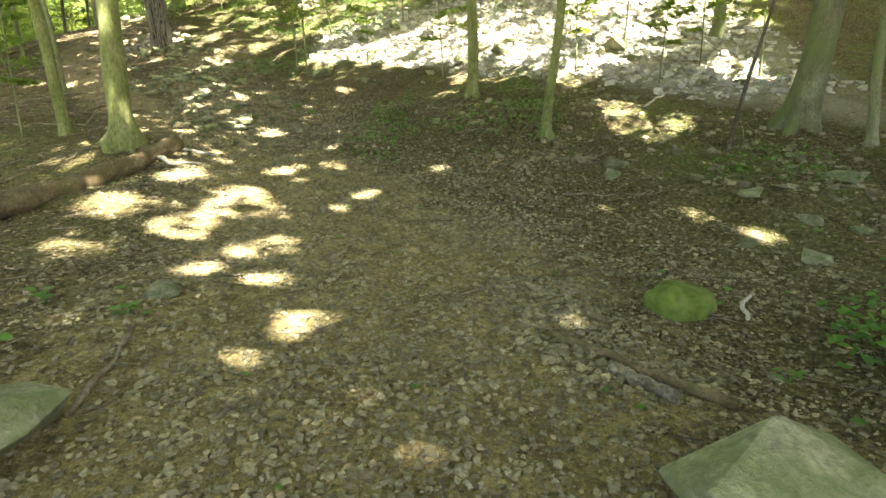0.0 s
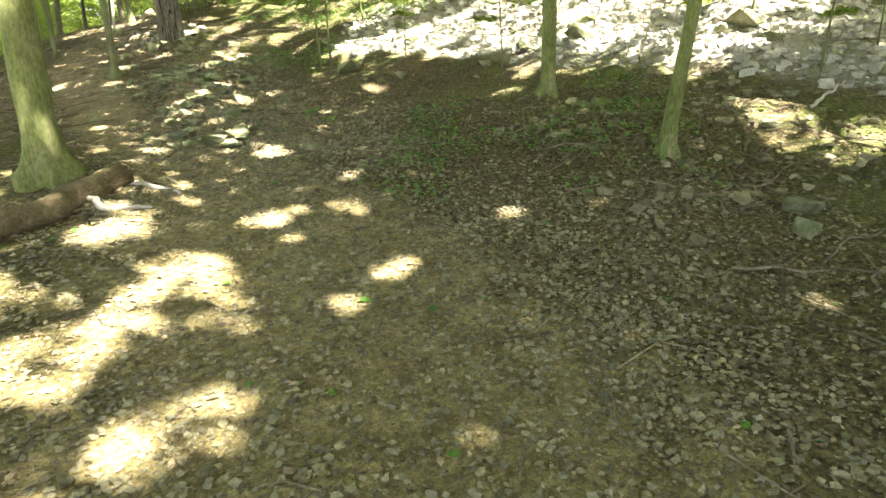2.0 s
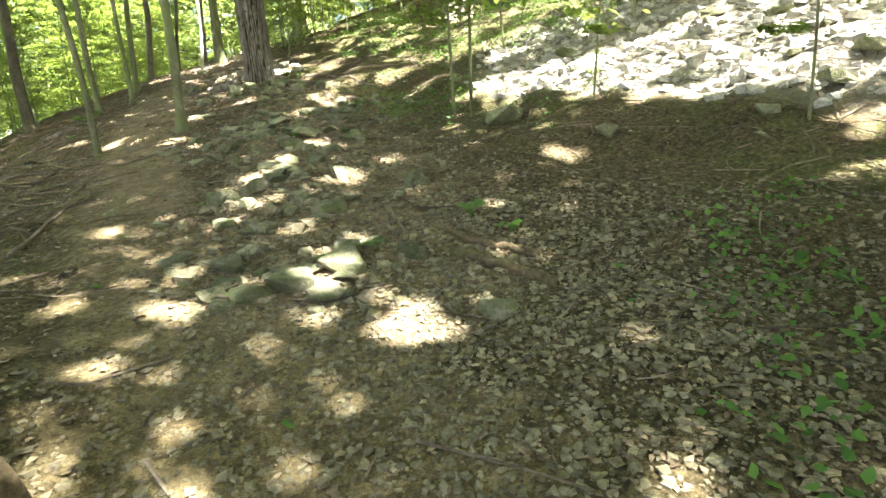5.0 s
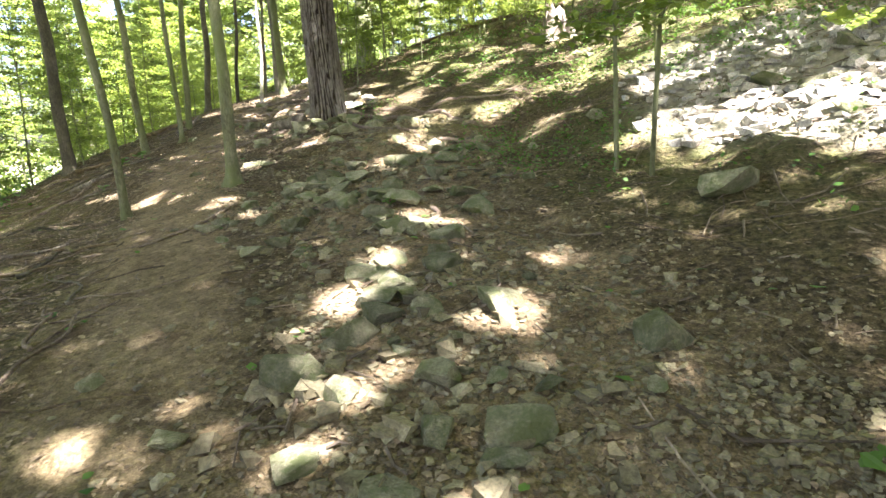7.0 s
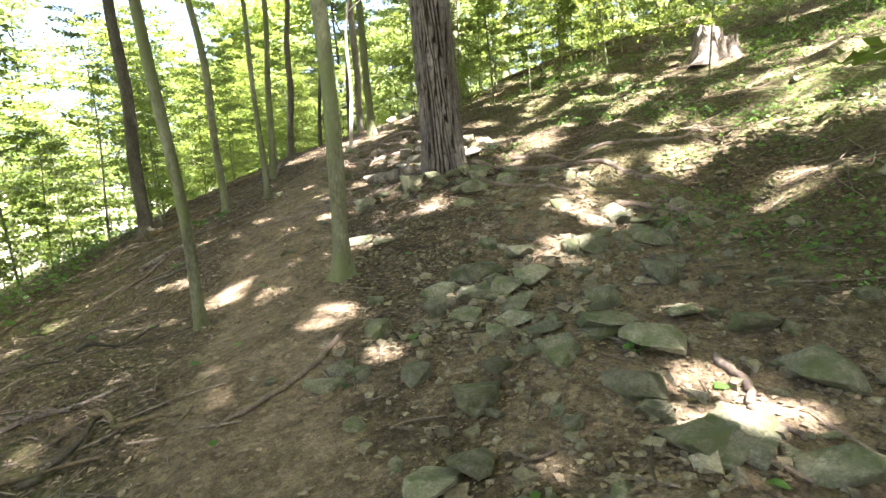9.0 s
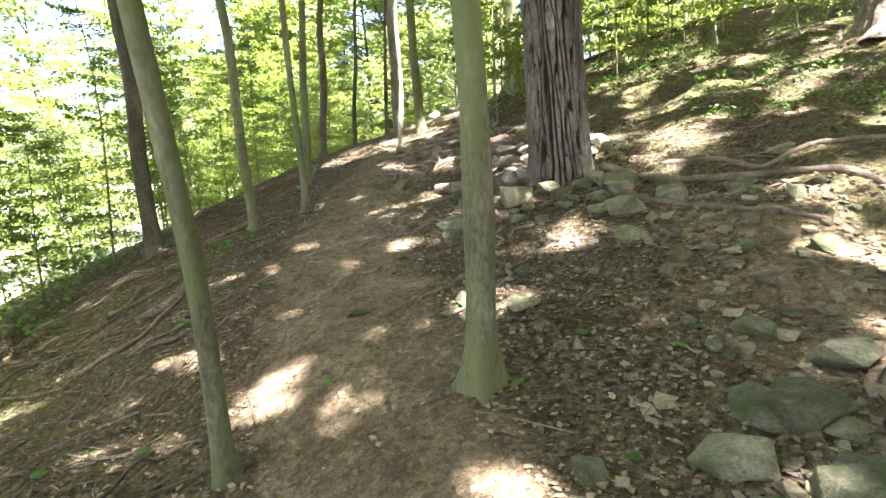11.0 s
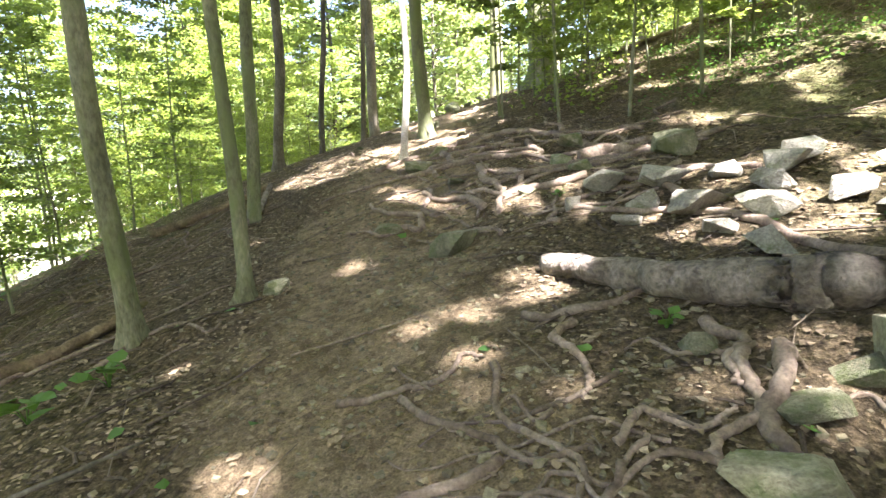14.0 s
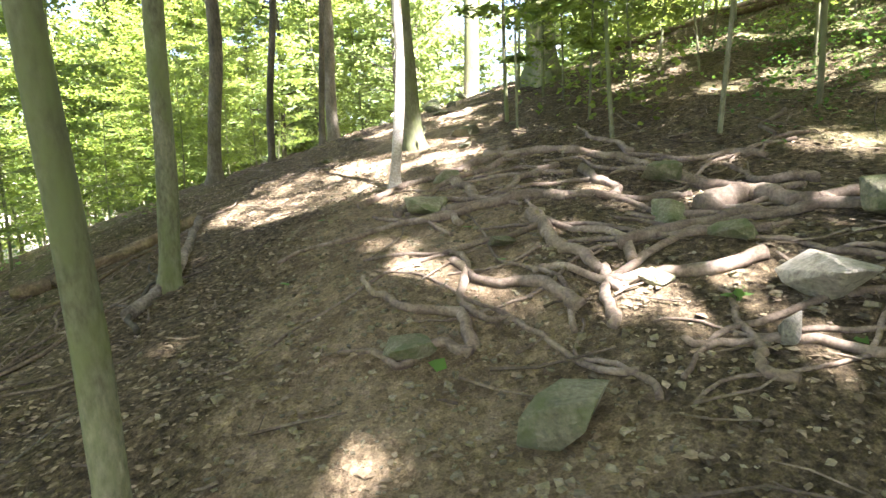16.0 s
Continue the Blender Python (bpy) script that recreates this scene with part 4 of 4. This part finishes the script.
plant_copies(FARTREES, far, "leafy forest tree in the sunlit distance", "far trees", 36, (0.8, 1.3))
for t in YOUNG + FARTREES:
    x, y = (-24 - 3 * (YOUNG + FARTREES).index(t), 30 + 4 * (YOUNG + FARTREES).index(t))
    t.matrix_basis = pose(x, y, at(x, y))
    tagged(t, "young broadleaf tree in full leaf on the slope", "tree", "young trees")

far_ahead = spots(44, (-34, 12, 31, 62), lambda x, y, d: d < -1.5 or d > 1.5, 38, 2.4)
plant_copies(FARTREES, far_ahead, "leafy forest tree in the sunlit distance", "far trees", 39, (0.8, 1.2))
# saplings on the bank
SAPLINGS = [understory(350 + k, 2.7 + 0.5 * k, 0.022, 0.9, 11, 60, 0.10, 1.05, M_BARK) for k in range(3)]
bank = [(-3.27, 12.9), (-2.86, 14.95), (-9.8, 20.05), (-9.06, 19.85), (-9.25, 22.5), (-8.38, 20.05), (-3.0, 12.6), (-10.9, 21.6), (-10.6, 22.6), (-11.0, 23.2), (-7.6, 22.6),
        (-6.4, 21.6), (-5.2, 23.6), (-3.4, 20.6), (-1.0, 14.6), (3.4, 10.9), (1.4, 13.9), (-6.6, 24.2), (-8.0, 24.8), (5.0, 9.0)]
plant_copies(SAPLINGS, bank, "thin sapling with sparse green leaves on the bank", "bank saplings", 37, (0.85, 1.15))
for k, t in enumerate(SAPLINGS):
    x, y = ((-9.9, 23.4), (-4.4, 22.2), (0.3, 15.8))[k]
    t.matrix_basis = pose(x, y, at(x, y))
    tagged(t, "thin sapling with sparse green leaves on the bank", "tree", "bank saplings")


LOW_SAPLING = understory(370, 2.0, 0.014, 0.55, 8, 60, 0.10, 0.85, M_BARK)
plant_copies([LOW_SAPLING], [(2.3, 9.9), (0.0, 10.9), (-1.6, 12.2), (4.3, 9.6), (-10.7, 21.0), (-10.3, 21.9), (-10.0, 20.9), (-9.6, 21.4), (-8.9, 21.9), (-8.0, 21.4), (-7.2, 22.0), (-6.5, 20.8), (-7.0, 23.4), (-5.8, 22.4), (-9.9, 22.8), (-8.6, 23.0), (-4.6, 18.4)], "low sapling with spreading green leaves", "bank saplings", 40, (0.85, 1.1))
plant_copies([LOW_SAPLING], [(-5.8, 7.6), (-6.3, 8.3), (-6.9, 7.7)], "low leafy sapling in the shade beside the trail", "bank saplings", 45, (0.95, 1.2))
LOW_SAPLING.matrix_basis = pose(3.5, 9.2, at(3.5, 9.2))
tagged(LOW_SAPLING, "low sapling with spreading green leaves", "tree", "bank saplings")


# ---- logs, roots and fallen branches ----
def lying(name, pts, r0, r1, material, label, category, sink=0.3, sides=12, lumps=0.08, seed=0, n=24, lift=0.0, group="", meander=0.0):
    """A stem lying on the ground along the points (x, y)."""
    p = smooth_line([(x, y, 0) for x, y in pts], n)
    rad = np.linspace(r0, r1, n)
    g = np.random.default_rng(seed + 3)
    if meander:
        u = np.linspace(0, 1, n)
        side = np.array((p[-1, 1] - p[0, 1], p[0, 0] - p[-1, 0]))
        side /= np.linalg.norm(side) + 1e-9
        a = g.uniform(0, 6.3, 2)
        p[:, :2] += side * (meander * (np.sin(u * g.uniform(5, 9) + a[0]) + 0.5 * np.sin(u * g.uniform(11, 17) + a[1])))[:, None]
    if n > 5:
        p[1:-1, :2] += g.normal(0, min(r0, r1) * 0.3 + 0.002, (n - 2, 2))
    z = relief(p[:, 0], p[:, 1])
    if sides >= 12:
        z = np.polyval(np.polyfit(np.arange(n), z, 2), np.arange(n))
    p[:, 2] = z + rad * (1 - 2 * sink) + lift
    o = p[0].copy()
    heap = Heap()
    heap.add(*tube(p - o, rad, sides, lumps, seed))
    ob = new(name, heap.mesh(name, material, True))
    ob.matrix_basis = pose(*o)
    return tagged(ob, label, category, group)


lying("fallen_log", [(-4.35, 3.6), (-3.9, 5.2), (-3.35, 6.95)], 0.13, 0.10, M_LOG_MOSS, "rotten mossy log lying by the trail", "log", 0.2, 18, 0.1, 1)
lying("fallen_log", [(-9.30, 16.60), (-8.88, 16.30), (-8.5, 16.08), (-8.16, 15.97)], 0.055, 0.105, M_LOG, "weathered barkless log reaching from the big tree", "log", 0.10, 30, 0.07, 2, 44)
lying("broken_branch", [(0.63, 2.84), (0.98, 2.5), (1.36, 2.14)], 0.024, 0.03, M_LOG_MOSS, "dark broken branch lying among pebbles", "branch", 0.1, 10, 0.1, 3)
lying("broken_branch", [(0.86, 2.48), (0.98, 2.34), (1.10, 2.19)], 0.03, 0.034, M_LOG, "pale broken piece of branch", "branch", 0.1, 12, 0.1, 4)
lying("broken_branch", [(-2.72, 9.38), (-2.4, 9.16), (-2.0, 9.02)], 0.022, 0.028, M_LOG_MOSS, "dark branch lying below the bank", "branch", 0.15, 10, 0.1, 5)
lying("broken_branch", [(-6.85, 11.2), (-6.72, 11.7), (-6.8, 12.24)], 0.012, 0.02, M_ROOT, "thin bare branch across the trail edge", "branch", 0.1, 8, 0.1, 6)
lying("broken_branch", [(-8.4, 10.75), (-8.1, 11.2), (-8.0, 11.5)], 0.018, 0.014, M_LOG, "thin bare branch on the leaf litter", "branch", 0.1, 8, 0.1, 7)
lying("broken_branch", [(-10.7, 13.7), (-10.55, 14.0), (-10.5, 14.25)], 0.04, 0.034, M_LOG, "short weathered log piece in the litter", "branch", 0.15, 12, 0.1, 8)
lying("broken_branch", [(-4.34, 5.21), (-4.26, 5.75)], 0.02, 0.015, M_TWIG, "bare branch behind the rotten log", "branch", 0.1, 8, 0.1, 9)
lying("broken_branch", [(-1.55, 1.9), (-1.58, 2.3), (-1.66, 2.66)], 0.014, 0.01, M_TWIG, "thin bare branch at the trail edge", "branch", 0.1, 8, 0.1, 10)
lying("broken_branch", [(-2.5, 9.02), (-1.9, 8.7)], 0.035, 0.03, M_LOG_MOSS, "dark rotten branch beside the trail", "branch", 0.15, 10, 0.1, 11)
lying("broken_branch", [(3.0, 8.35), (3.6, 8.9)], 0.02, 0.012, M_PALE, "pale bare branch on the sunny bank", "branch", 0.0, 8, 0.1, 12)
lying("fallen_log", [(-8.2, 26.0), (-6.6, 25.6), (-4.9, 25.0)], 0.06, 0.08, M_LOG_MOSS, "grey fallen trunk lying across the upper bank", "log", 0.0, 14, 0.08, 13)
lying("fallen_log", [(-10.2, 25.6), (-8.0, 25.2), (-5.8, 24.2)], 0.05, 0.06, M_LOG_MOSS, "dark fallen trunk on the upper bank", "log", 0.1, 12, 0.08, 14)
lying("fallen_log", [(-14.2, 18.4), (-13.7, 18.7), (-13.4, 19.5)], 0.06, 0.05, M_LOG_MOSS, "rotten branch log on the slope edge", "log", 0.15, 12, 0.1, 15)
lying("fallen_log", [(-12.5, 17.8), (-12.65, 18.4), (-13.2, 19.3)], 0.04, 0.03, M_LOG, "bare pole lying on the slope edge", "log", 0.0, 12, 0.08, 16)
lying("fallen_log", [(-12.8, 15.5), (-12.2, 15.9), (-12.1, 16.5)], 0.05, 0.035, M_LOG_MOSS, "dark branch log on the leaf litter", "log", 0.1, 12, 0.08, 17)
lying("broken_branch", [(-10.6, 13.1), (-10.47, 13.5), (-10.5, 14.0)], 0.02, 0.015, M_TWIG, "bare branch on the leaf litter", "branch", 0.05, 8, 0.1, 18)

# dead branches tangled in the litter of the falling slope, and a few on the bank
g = np.random.default_rng(90)
made = 0
while made < 44:
    x, y = g.uniform(-14.5, -5.5), g.uniform(8.5, 20.5)
    d = float(beside(np.array(x), np.array(y)))
    if not -4.2 < d < -1.35:
        continue
    a, ln, w = g.normal(1.0, 1.0), g.uniform(0.4, 1.5), g.uniform(0.006, 0.02)
    dx, dy = math.cos(a) * ln / 2, math.sin(a) * ln / 2
    lying("dead_branch", [(x - dx, y - dy), (x + g.normal(0, 0.08), y + g.normal(0, 0.08)), (x + dx, y + dy)], w, w * 0.4, (M_BARK_DARK, M_LOG_MOSS, M_ROOT)[made % 3], "dead branch tangled in the litter of the slope", "branch", 0.05, 7, 0.12, 700 + made, 16, 0.01 + 0.03 * g.random(), "dead branches", 0.035)
    made += 1
for k in range(26):
    x, y = g.uniform(0.2, 2.6), g.uniform(5.6, 8.2)
    a, ln, w = g.normal(0.6, 0.8), g.uniform(0.3, 1.0), g.uniform(0.005, 0.014)
    dx, dy = math.cos(a) * ln / 2, math.sin(a) * ln / 2
    lying("dead_branch", [(x - dx, y - dy), (x, y + 0.04), (x + dx, y + dy)], w, w * 0.4, (M_TWIG, M_LOG_MOSS)[k % 2], "thin dead branch lying at the foot of the bank", "branch", 0.05, 7, 0.12, 800 + k, 14, 0.01, "dead branches", 0.03)

ROOTS = (
    ((-10.83, 18.74), (-10.22, 18.75), (-9.61, 18.76), 0.045), ((-10.3, 18.55), (-10.06, 18.19), (-9.89, 17.82), 0.05), ((-10.83, 20.04), (-10.11, 19.78), (-9.68, 19.26), 0.05),
    ((-9.79, 17.96), (-9.41, 18.33), (-8.94, 18.37), 0.045), ((-9.38, 18.54), (-9.13, 18.57), (-8.92, 18.44), 0.085), ((-10.96, 19.37), (-10.8, 19.1), (-10.57, 18.9), 0.05),
    ((-10.64, 18.05), (-10.47, 17.74), (-10.33, 17.61), 0.03), ((-11.2, 18.8), (-11.11, 19.02), (-10.8, 18.75), 0.04), ((-9.98, 19.38), (-9.9, 18.99), (-9.77, 18.8), 0.045),
    ((-9.44, 19.0), (-9.19, 18.82), (-8.97, 18.69), 0.05), ((-10.65, 20.12), (-10.9, 19.85), (-11.04, 19.67), 0.05), ((-10.22, 19.47), (-10.39, 19.22), (-10.55, 19.0), 0.04),
)
ROOTS_LOW = (
    ((-9.89, 17.55), (-9.8, 17.76), (-9.44, 18.14), 0.03), ((-11.54, 19.0), (-11.38, 19.53), (-11.04, 19.67), 0.04), ((-8.47, 15.74), (-8.45, 15.43), (-8.34, 15.2), 0.04),
    ((-8.61, 15.98), (-8.57, 15.81), (-8.53, 15.65), 0.03), ((-9.1, 15.97), (-9.09, 15.81), (-9.0, 15.58), 0.025), ((-9.64, 15.44), (-9.24, 15.28), (-9.0, 15.3), 0.02),
    ((-8.9, 15.35), (-8.75, 15.41), (-8.61, 15.46), 0.018), ((-9.31, 16.06), (-9.1, 16.12), (-8.8, 16.2), 0.03), ((-8.47, 15.74), (-8.57, 15.52), (-8.6, 15.3), 0.03),
    ((-9.84, 15.4), (-9.65, 15.56), (-9.47, 15.7), 0.02), ((-9.33, 15.7), (-9.2, 15.43), (-9.0, 15.16), 0.02),
)
ROOTS_TREE = (
    ((-8.02, 14.79), (-7.95, 14.65), (-7.89, 14.5), 0.02), ((-7.77, 14.46), (-7.68, 14.25), (-7.61, 14.05), 0.022), ((-7.55, 14.92), (-7.43, 14.72), (-7.25, 14.58), 0.03),
    ((-9.22, 15.26), (-9.5, 15.01), (-9.78, 14.85), 0.025), ((-7.35, 16.0), (-6.36, 15.8), (-5.3, 15.25), 0.05), ((-5.42, 14.66), (-5.15, 14.58), (-4.8, 14.36), 0.045),
    ((-4.73, 12.16), (-4.63, 11.95), (-4.5, 11.7), 0.03), ((-12.3, 15.6), (-12.27, 16.05), (-12.1, 16.25), 0.025), ((-11.63, 15.77), (-11.59, 16.03), (-11.2, 16.1), 0.02),
    ((-7.3, 15.7), (-6.6, 15.2), (-6.0, 14.9), 0.04), ((-7.9, 16.3), (-8.5, 17.0), (-9.3, 17.3), 0.035), ((-6.9, 16.2), (-6.0, 16.1), (-5.0, 16.1), 0.035),
)
for k, (a, b, c, w) in enumerate(ROOTS + ROOTS_LOW + ROOTS_TREE):
    e = (np.array(c) - np.array(b)) * 0.35
    lying("tree_root", [a, b, c, (c[0] + e[0], c[1] + e[1])], w * 0.8, w * 0.35, M_ROOT, "worn bare root crossing the trail", "root", 0.25, 10, 0.13, 60 + k, 34, group="exposed roots", meander=0.045)
g = np.random.default_rng(71)
for k in range(70):
    if k < 46:
        x, y = g.uniform(-11.2, -8.7), g.uniform(17.3, 20.2)
        a, ln, w = g.normal(0.1, 0.7), g.uniform(0.5, 1.5), g.uniform(0.012, 0.036)
    else:
        x, y = g.uniform(-9.8, -7.0), g.uniform(14.0, 16.0)
        a, ln, w = math.atan2(15.9 - y, -7.7 - x) + g.normal(0, 0.5), g.uniform(0.3, 0.9), g.uniform(0.006, 0.016)
    dx, dy = math.cos(a) * ln / 2, math.sin(a) * ln / 2
    lying("tree_root", [(x + dx, y + dy), (x, y), (x - dx, y - dy)], w, w * 0.4, M_ROOT, "thin bare root creeping over the soil", "root", 0.2, 7, 0.12, 160 + k, 24, group="exposed roots", meander=0.05)


def stump(x, y):
    """The splintered stump on the bank."""
    base = new("tree_stump")
    base.matrix_basis = pose(x, y, at(x, y), 0, 0, 20)
    g = np.random.default_rng(8)
    sides, rows = 40, 9
    th = np.linspace(0, 2 * np.pi, sides, endpoint=False)
    top = 0.40 + 0.22 * np.cos(th - 2.4) + g.normal(0, 0.09, sides)
    v, f = [], []
    for k in range(rows):
        u = k / (rows - 1)
        rr = 0.40 * (1 - 0.25 * u) * (1 + 0.7 * math.exp(-u * 5) * (0.5 + 0.5 * np.cos(5 * th))) + g.normal(0, 0.012, sides)
        v.append(np.stack([rr * np.cos(th), rr * np.sin(th), -0.15 + u * (top + 0.15)], 1))
    for k in (0.75, 0.35, 0.02):
        v.append(np.stack([0.25 * k * np.cos(th), 0.25 * k * np.sin(th), 0.28 + 0.4 * (top - 0.28) * k * 0.6], 1))
    n = len(v)
    i, j = np.meshgrid(np.arange(n - 1), np.arange(sides), indexing="ij")
    q = (j + 1) % sides
    f = np.stack([i * sides + j, i * sides + q, (i + 1) * sides + q, (i + 1) * sides + j], -1).reshape(-1, 4)
    part("splintered_wood", np_mesh("splintered_wood", np.concatenate(v), f, M_LOG, False), base)
    return tagged(base, "broken weathered stump on the mossy bank", "stump")


stump(-4.45, 19.9)


lying("tree_root", [(-3.62, 6.62), (-3.25, 6.45), (-2.9, 6.52)], 0.035, 0.015, M_PALE, "pale worn root running from the mossy tree", "root", 0.15, 10, 0.12, 301, 26, group="exposed roots", meander=0.03)
lying("tree_root", [(-3.6, 6.85), (-3.2, 6.98), (-2.85, 6.85)], 0.03, 0.012, M_PALE, "pale worn root running from the mossy tree", "root", 0.15, 10, 0.12, 302, 26, group="exposed roots", meander=0.03)
lying("broken_branch", [(1.93, 3.12), (1.98, 3.3), (2.1, 3.42)], 0.014, 0.01, M_PALE, "pale dead branch by the mossy boulder", "branch", 0.0, 8, 0.1, 303)


def seedling(x, y, n, size, seed, label="broad-leaved green seedling on the forest floor"):
    g = np.random.default_rng(seed)
    base = new("seedling")
    base.matrix_basis = pose(x, y, at(x, y))
    for k in range(n):
        a, rr = k * 2.4 + g.uniform(-0.3, 0.3), size * g.uniform(0.5, 1.1)
        tip = np.array((math.cos(a) * rr, math.sin(a) * rr, g.uniform(0.5, 1.2) * size))
        heap = Heap()
        heap.add(*tube(smooth_line([(0, 0, -0.01), tip * (0.4, 0.4, 0.8), tip], 5), np.linspace(0.003, 0.0015, 5), 5, 0, 0, False))
        part("stalk", heap.mesh("stalk", M_HERB, True), base)
        v, f = leaf_blades(tip[None], np.array([size * g.uniform(0.8, 1.2)]), g, 0.3, True, 0.8)
        part("leaf", np_mesh("leaf", v, f, M_HERB), base)
    return tagged(base, label, "plant", "seedlings")


for k, (x, y, n, w) in enumerate(((-2.5, 9.55, 7, 0.12), (-3.0, 8.95, 6, 0.10), (-2.2, 9.35, 6, 0.09), (-9.95, 13.6, 5, 0.10), (-11.3, 15.6, 8, 0.16), (-11.45, 15.3, 7, 0.15), (-8.75, 15.95, 5, 0.08),
                                  (-1.75, 2.75, 6, 0.10), (-2.4, 3.0, 7, 0.11), (1.75, 2.4, 5, 0.09), (-9.4, 17.55, 5, 0.06), (-5.05, 12.05, 5, 0.07))):
    seedling(x, y, n, w * 0.68, 500 + k)


# ---- litter, twigs and low plants ----
def litter(name, n, box, size, keep, label, material, seed, category="leaves", tilt=0.17, width=0.6):
    g = np.random.default_rng(seed)
    x, y = g.uniform(box[0], box[1], n * 5), g.uniform(box[2], box[3], n * 5)
    ok = np.flatnonzero(g.random(n * 5) < keep(x, y))[:n]
    x, y = x[ok], y[ok]
    s = size[0] + (size[1] - size[0]) * g.random(len(x)) ** 1.6
    v, f = leaf_blades(np.stack([x, y, relief(x, y) + 0.003 + s * 0.05], 1), s, g, tilt, True, width)
    return tagged(new(name, np_mesh(name, v, f, material)), label, category, kind="stuff")


litter("leaf_litter", 72000, (-18, 7, 0.2, 27), (0.014, 0.054), lambda x, y: np.clip(0.12 + 0.88 * (1 - trodden(x, y)) ** 1.2, 0, 1) * np.clip(0.3 + vnoise(x, y, 1.3), 0, 1) * np.exp(-(np.maximum(np.abs(beside(x, y)) - 3, 0) / 5.5) ** 2), "dry brown fallen leaves covering the forest floor", M_LITTER, 51)
litter("leaf_litter", 46000, (-5, 5.5, 0.3, 10), (0.012, 0.05), lambda x, y: np.clip(0.1 + vnoise(x, y, 1.7), 0, 1) * (1 - 0.25 * trodden(x, y)), "dry brown leaf scraps over the lower trail", M_LITTER, 52)
litter("leaf_litter", 42000, (-15, -3, 9, 21), (0.014, 0.05), lambda x, y: np.clip(1 - 0.7 * trodden(x, y), 0, 1) * np.clip(0.25 + vnoise(x, y, 1.5), 0, 1) * (np.abs(beside(x, y)) < 4.2), "brown leaf scraps along the upper trail", M_LITTER, 55)
litter("fallen_green_leaves", 260, (-12, 5, 0.6, 19), (0.04, 0.085), lambda x, y: np.clip(1.2 - np.abs(beside(x, y)) / 4, 0, 1), "scattered green and yellow leaves fallen on the ground", M_HERB, 53, width=0.9)


def twigs(n, box, keep, seed):
    g = np.random.default_rng(seed)
    heap = Heap()
    x, y = g.uniform(box[0], box[1], n * 5), g.uniform(box[2], box[3], n * 5)
    ok = np.flatnonzero(g.random(n * 5) < keep(x, y))[:n]
    x, y = x[ok], y[ok]
    n = len(x)
    a, ln = g.uniform(0, 6.3, n), 0.08 + 0.55 * g.random(n) ** 3
    dx, dy = np.cos(a) * ln / 2, np.sin(a) * ln / 2
    px = np.stack([x - dx, x + g.normal(0, 0.1, n) * ln, x + dx], 1)
    py = np.stack([y - dy, y + g.normal(0, 0.1, n) * ln, y + dy], 1)
    w = g.uniform(0.0025, 0.008, n)
    pz = relief(px, py) + w[:, None] + 0.012
    for k in range(n):
        heap.add(*tube(np.stack([px[k], py[k], pz[k]], 1), w[k] * np.array((1, 0.85, 0.5)), 4, 0, 0, False))
    return tagged(new("twigs", heap.mesh("twigs", M_TWIG)), "fallen twigs strewn over the forest floor", "twigs", kind="stuff")


twigs(5200, (-16, 6, 0.3, 24), lambda x, y: 0.25 + 0.75 * (1 - trodden(x, y)), 54)


twigs(2200, (-7, 5, 7, 24), lambda x, y: np.clip((beside(x, y) - 1.5) / 1.0, 0, 1), 57)
twigs(2600, (-15, -6, 9, 19), lambda x, y: np.clip((-beside(x, y) - 1.6) / 1.2, 0, 1), 56)


def herbs(name, n, box, keep, seed, label, size=(0.04, 0.09), height=0.22, material=None):
    g = np.random.default_rng(seed)
    x, y = g.uniform(box[0], box[1], n * 8), g.uniform(box[2], box[3], n * 8)
    ok = np.flatnonzero(g.random(n * 8) < keep(x, y))[:n]
    x, y = x[ok], y[ok]
    m = 9
    c = np.repeat(np.stack([x, y, relief(x, y)], 1), m, 0)
    c += g.normal(0, 1, c.shape) * (0.075, 0.075, 0) + np.stack([np.zeros(len(c)), np.zeros(len(c)), g.uniform(0.02, height, len(c))], 1)
    v, f = leaf_blades(c, g.uniform(size[0], size[1], len(c)), g, 0.4, True, 0.7)
    return tagged(new(name, np_mesh(name, v, f, material or M_HERB)), label, "undergrowth", kind="stuff")


herbs("low_plants", 3200, (-9, 6, 1.5, 26), lambda x, y: np.clip((beside(x, y) - 1.6) / 1.0, 0, 1) * np.clip((vnoise(x, y, 0.7) - np.where(y > 12.5, 0.4, 0.5)) * 4, 0, 1) * np.where((y > 9) & (y < 14.6) & (x > -3.2), 0.12, 1), 61, "low green herbs growing on the bank", (0.025, 0.055), 0.16)
herbs("low_plants", 1500, (-22, -3.5, 1.0, 26), lambda x, y: np.clip((-beside(x, y) - 3.2) / 1.5, 0, 1) * np.clip((vnoise(x, y, 0.6) - 0.4) * 4, 0, 1), 62, "low green herbs growing down the slope", height=0.35)
herbs("low_plants", 130, (-1.3, 1.8, 6.8, 9.6), lambda x, y: np.clip((vnoise(x, y, 1.4) - 0.4) * 4, 0, 1), 66, "fresh green herbs and grass at the foot of the bank", (0.03, 0.06), 0.14)
herbs("low_plants", 130, (2.2, 3.4, 1.6, 2.9), lambda x, y: np.ones_like(x), 63, "green bramble leaves at the trail edge", height=0.3)
herbs("shrub", 170, (-11.2, -9.2, 20.3, 24), lambda x, y: np.clip((beside(x, y) - 0.8) / 0.5, 0, 1), 64, "leafy green shrubs beside the upper trail", (0.05, 0.09), 1.2, M_LEAF)
herbs("shrub", 600, (-30, -9, 8, 34), lambda x, y: np.clip((-beside(x, y) - 4.6) / 2, 0, 1), 65, "leafy green shrub layer down the slope", (0.07, 0.13), 1.3, M_LEAF)
